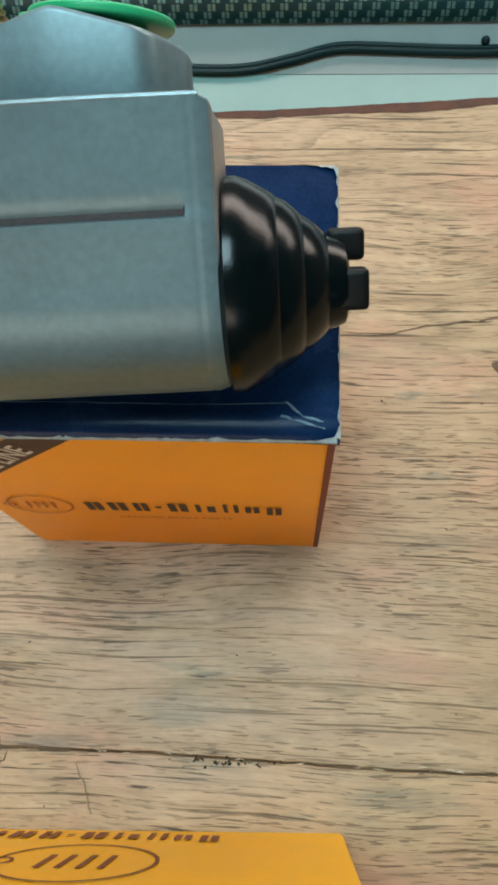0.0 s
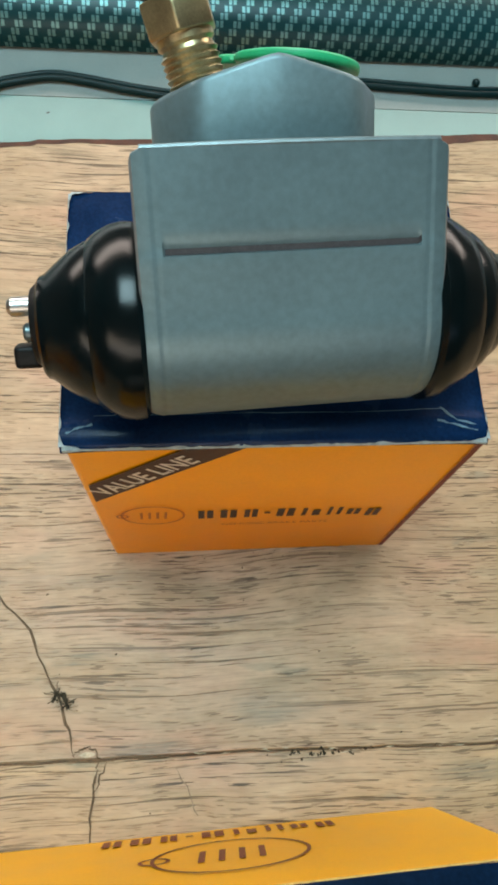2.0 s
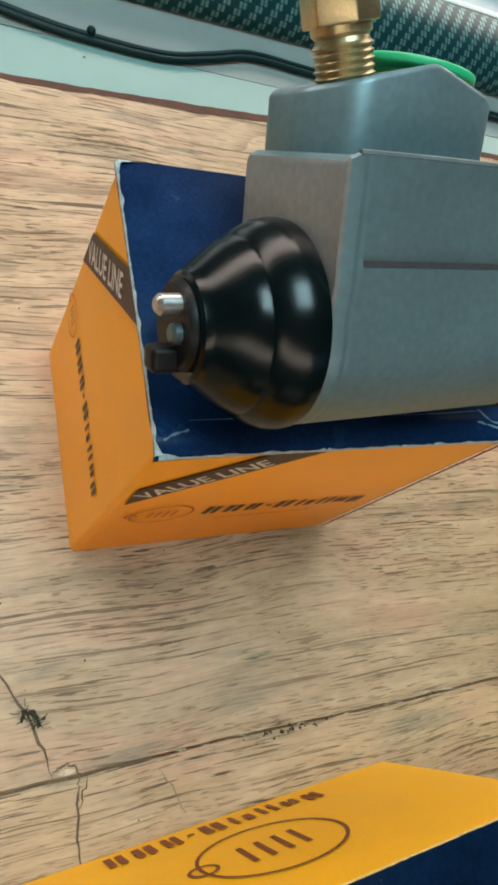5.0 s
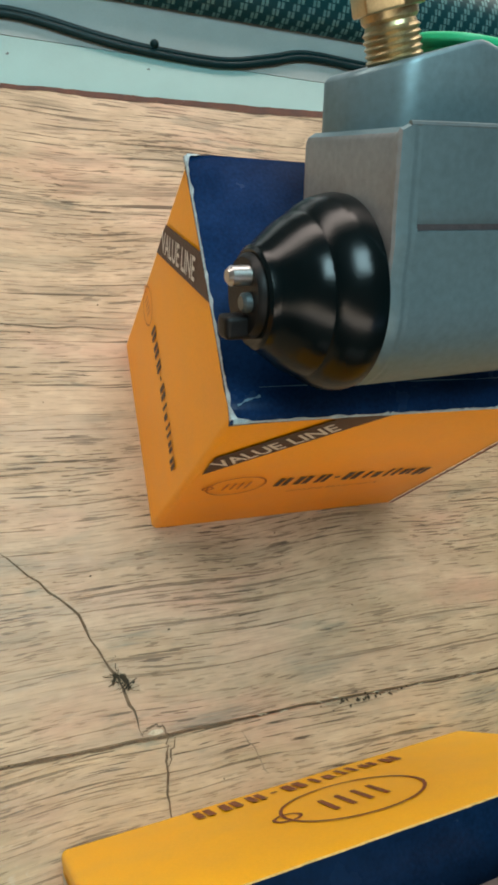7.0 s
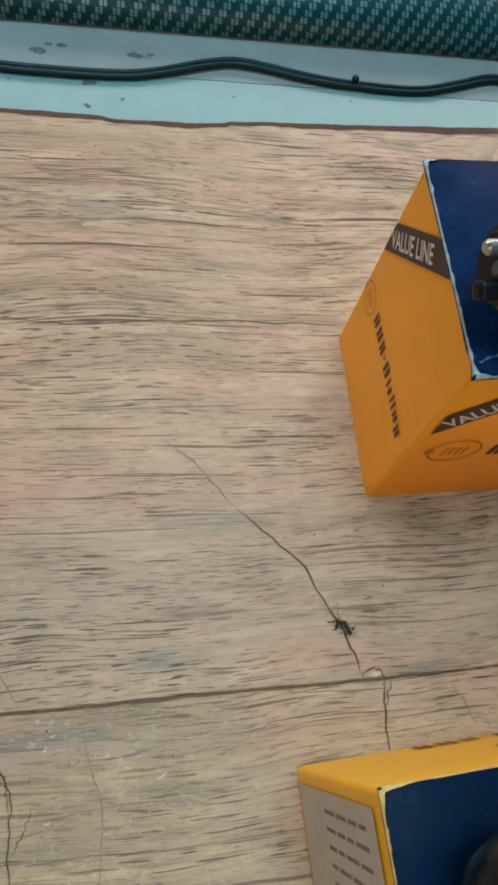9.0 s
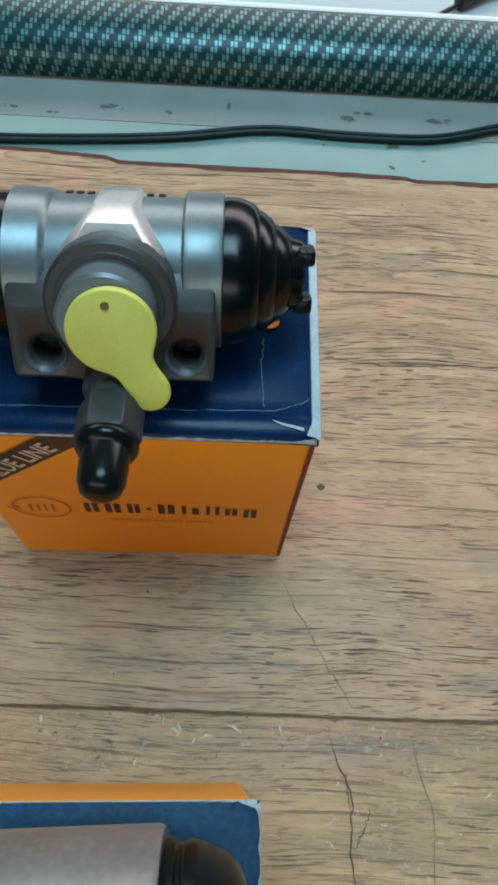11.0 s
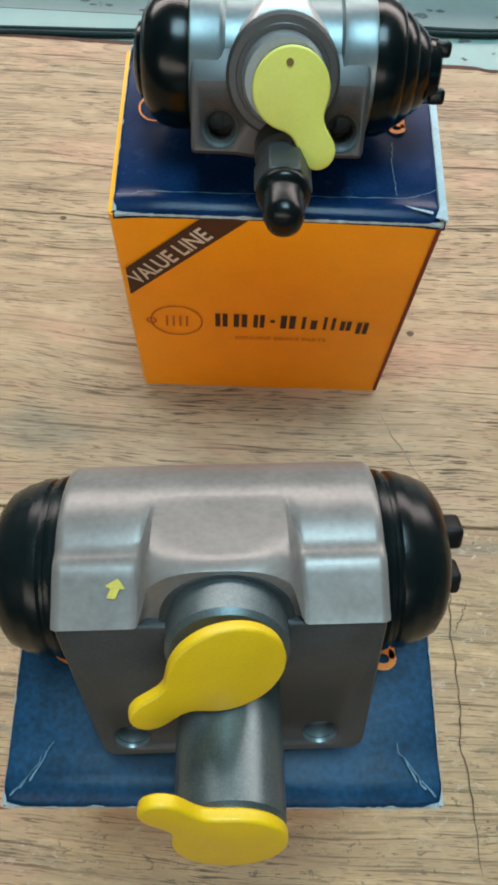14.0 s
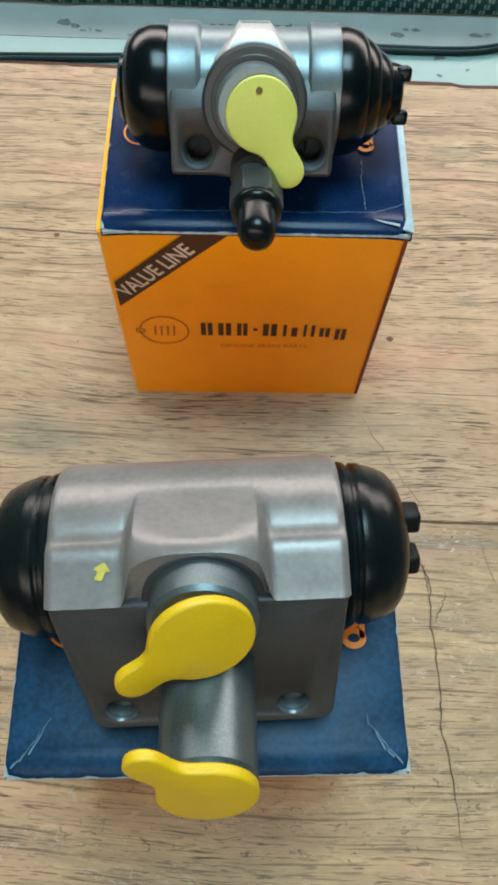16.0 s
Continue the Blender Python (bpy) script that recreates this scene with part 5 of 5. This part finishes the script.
bleeder = part("bleed_screw", lathe([(0.0, 0.0058), (0.0050, 0.0058), (0.0060, 0.0050), (0.0090, 0.0050)], 30, "z"), DARK_METAL_AND_SHADE, cyl_b, "dark bleed screw in its cast stub", bleed_m, smooth=0.5)
part("hexagon", extrude([(0.0060 * math.cos(math.pi / 3 * i), 0.0060 * math.sin(math.pi / 3 * i)) for i in range(6)], 0.0075, 0.0004, 0.0085), DARK_METAL_AND_SHADE, bleeder, "dark steel hexagon")
part("rubber_cap", lathe([(0.0155, 0.0050), (0.0160, 0.0055), (0.0172, 0.0056), (0.0180, 0.0052), (0.0186, 0.0043), (0.0240, 0.0041), (0.0258, 0.0035), (0.0268, 0.0022), (0.0271, 0.0)], 30, "z"), RUBBER_DULL, bleeder, "black rubber cap")
for x in (-0.0112, -0.0090, -0.0068, -0.0048, 0.0030, 0.0052, 0.0076):
    part("cast_mark", block(x, x + 0.0014, 0.0138, 0.01486, -0.0040, -0.0020, 0.0002), BLACKED, cyl_b)

# -- cylinder with two yellow plugs
cyl_c = thing("wheel_cylinder", "grey cast brake cylinder with two bright yellow plugs", "brake part", pose(-0.1838, -0.0985, 0.1050, 0, 0, 3.0) @ pose(0, 0, 0, 56.5, 0, 0) @ pose(0, 0, 0, 0, 0, 1.5), "wheel cylinders")


def casting(half, r, groove=0.0):
    """The bore with a raised saddle in the middle and a sloping cheek at each end, in one skin."""
    under = arc_points(r, 205, 360, 24)
    cheek = resampled(arc_points(r, 0, 38, 8), 10)[1:] + resampled([(0.0139, 0.0108), (0.0134, 0.0130), (0.0129, 0.0139), (0.0072, 0.0196), (0.0066, 0.0203)], 10)[1:] + resampled([(0.0066, 0.0203), (0.0052, 0.0185), (-0.0155, 0.0110)], 12)[1:]

    def saddle(x):
        """The middle's profile: a broad flat-topped block runs out of the bore towards the spigot."""
        u = min(abs(x), 0.0126) / 0.0130

        def top(z):
            n = 12.0 - 9.2 * min(1.0, max(0.0, (z - 0.006) / 0.012)) ** 1.5
            return 0.0050 + 0.0124 * (1 - u ** n) ** (1 / n)

        a = math.degrees(math.acos(min(1.0, top(0.004) / r)))
        low = resampled(arc_points(r, 0, a, 12), 10)[1:]
        z0 = low[-1][1]
        ridge = [(top(z0 + (0.0184 - z0) * k / 8), z0 + (0.0184 - z0) * k / 8) for k in range(9)]
        face = resampled(ridge + [(ridge[-1][0] - 0.0007, 0.0190)], 10)[1:]
        return low + face + resampled([face[-1], (min(face[-1][0] - 0.0013, 0.0060), 0.0182), (-0.0155, 0.0110)], 12)[1:]

    xs = [-half, -half + 0.0003, -half + 0.0010] + [-half + 0.0010 + (2 * half - 0.0020) * i / 90 for i in range(1, 90)] + [half - 0.0010, half - 0.0003, half]
    sections = []
    for x in xs:
        s = min(1, max(0, (abs(x) - 0.0104) / 0.0026))
        s = s * s * (3 - 2 * s)
        k = 1.0 - 0.035 * max(0, 1 - (half - abs(x)) / 0.0010) ** 2
        ring = [(y * k, z * k) for y, z in under]
        for (y0, z0), (y1, z1) in zip(saddle(x), cheek):
            ring.append(((y0 + (y1 - y0) * s) * k, (z0 + (z1 - z0) * s) * k))
        sections.append([(x, y, z) for y, z in ring])
    return loft(sections)


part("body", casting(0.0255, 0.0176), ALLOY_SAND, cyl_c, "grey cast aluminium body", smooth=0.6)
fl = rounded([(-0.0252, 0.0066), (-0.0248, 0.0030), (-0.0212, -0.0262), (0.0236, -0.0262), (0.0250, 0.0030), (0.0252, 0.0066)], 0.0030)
# forward-facing flange: its shade is painted as a darker grey
flange_c = part("flange", extrude(fl, 0.0106, 0.0008, 0.0093), ALLOY_SHADED, cyl_c, "cast mounting flange in a shaded grey", smooth=0.5)
for s in (-1, 1):
    hm = Matrix.Translation((s * 0.0160, -0.0208, 0))
    drilled(flange_c, moved(lathe([(0.0140, 0.0026), (0.0192, 0.0026), (0.0213, 0.0044)], 26, "z"), hm))
    part("bolt_hole", lathe([(0.0140, 0.0), (0.0168, 0.0025), (0.0190, 0.00254), (0.0199, 0.0030)], 26, "z", False), ALLOY_CLEAN, cyl_c, "bolt hole with a pale rim", hm)
port = Matrix.Translation((0.0009, 0.0062, 0))
# the collar's dark colour stands in for the shadow gap round the spigot
part("collar", lathe([(0.0150, 0.0103), (0.0187, 0.0103), (0.0191, 0.0099), (0.0191, 0.0)], 44, "z"), DARK_METAL_AND_SHADE, cyl_c, "collar coloured dark for the shadow gap round it", port, smooth=0.5)
part("spigot", lathe([(0.0165, 0.0092), (0.0244, 0.0091), (0.0252, 0.0084), (0.0252, 0.0)], 44, "z"), STEEL, cyl_c, "grey plated spigot", port, smooth=0.4)
branch = Matrix.Translation((0.0008, -0.0072, 0.0)) @ Matrix.Rotation(radians(7), 4, "X")
part("pipe_boss", lathe([(0.012, 0.0084), (0.0400, 0.0080), (0.0408, 0.0074), (0.0408, 0.0)], 44, "z"), STEEL, cyl_c, "grey plated pipe boss", branch, smooth=0.4)
seat = Matrix.Translation((0.0006, 0.0066, 0.0266)) @ Matrix.Rotation(radians(11.5), 4, "Y")
plug(cyl_c, "closing_plug", YELLOW_PLUG, (0, 0, 0), seat, 0.0087, (-0.0112, -0.0064), 0.0035, "bright yellow plastic closing plug", 0.0020)
plug(cyl_c, "closing_plug", YELLOW_PLUG, (0.0, 0.0, 0.0408), branch, 0.0082, (-0.0088, 0.0100), 0.0034, "bright yellow plastic closing plug", 0.0020)
for s in (1, -1):
    b = boot(cyl_c, s, s * 0.0255, RIBBED_BOOT, RUBBER_DULL, "dull black ribbed rubber boot")
    b.matrix_basis = Matrix.Translation((s * 0.0030, 0.0008, 0.0004)) @ Matrix.Diagonal((0.88, 0.83, 0.83, 1))
for s in (1, -1):
    for py, pz in ((0.0062, 0.0), (-0.0015, 0.003)):
        prong(cyl_c, s, s * 0.0375, s * 0.0412, py, pz, 0.0045, 0.0050, BLACKED, "dark piston prong")
blob = rounded([(-0.0018, 0.0001), (0.0001, 0.0019), (0.0019, 0.0003), (0.0008, 0.0002), (0.0006, -0.0017), (-0.0010, -0.0019), (-0.0007, -0.0001)], 0.0003, 3)
part("paint_mark", extrude(blob, 0.0001), YELLOW_PAINT, cyl_c, "daub of yellow paint", Matrix.Translation((-0.0158, 0.0110, 0.0163)) @ Matrix.Rotation(radians(-48), 4, "X") @ Matrix.Rotation(radians(-14), 4, "Z") @ Matrix.Scale(0.85, 4))

# -- cylinder on the long carton
cyl_d = thing("wheel_cylinder", "grey cast brake cylinder with black boots on long carton", "brake part", pose(0.0190, -0.1030, HD + 0.0185, 0, 0, 4) @ pose(0, 0, 0, 95, 0, 0), "wheel cylinders")
part("body", casting(0.0300, 0.0176), ALLOY_SAND, cyl_d, "grey cast aluminium body", smooth=0.45)
boot(cyl_d, 1, 0.0300, RIBBED_BOOT, RUBBER_DULL)
boot(cyl_d, -1, -0.0300, RIBBED_BOOT, RUBBER_DULL)
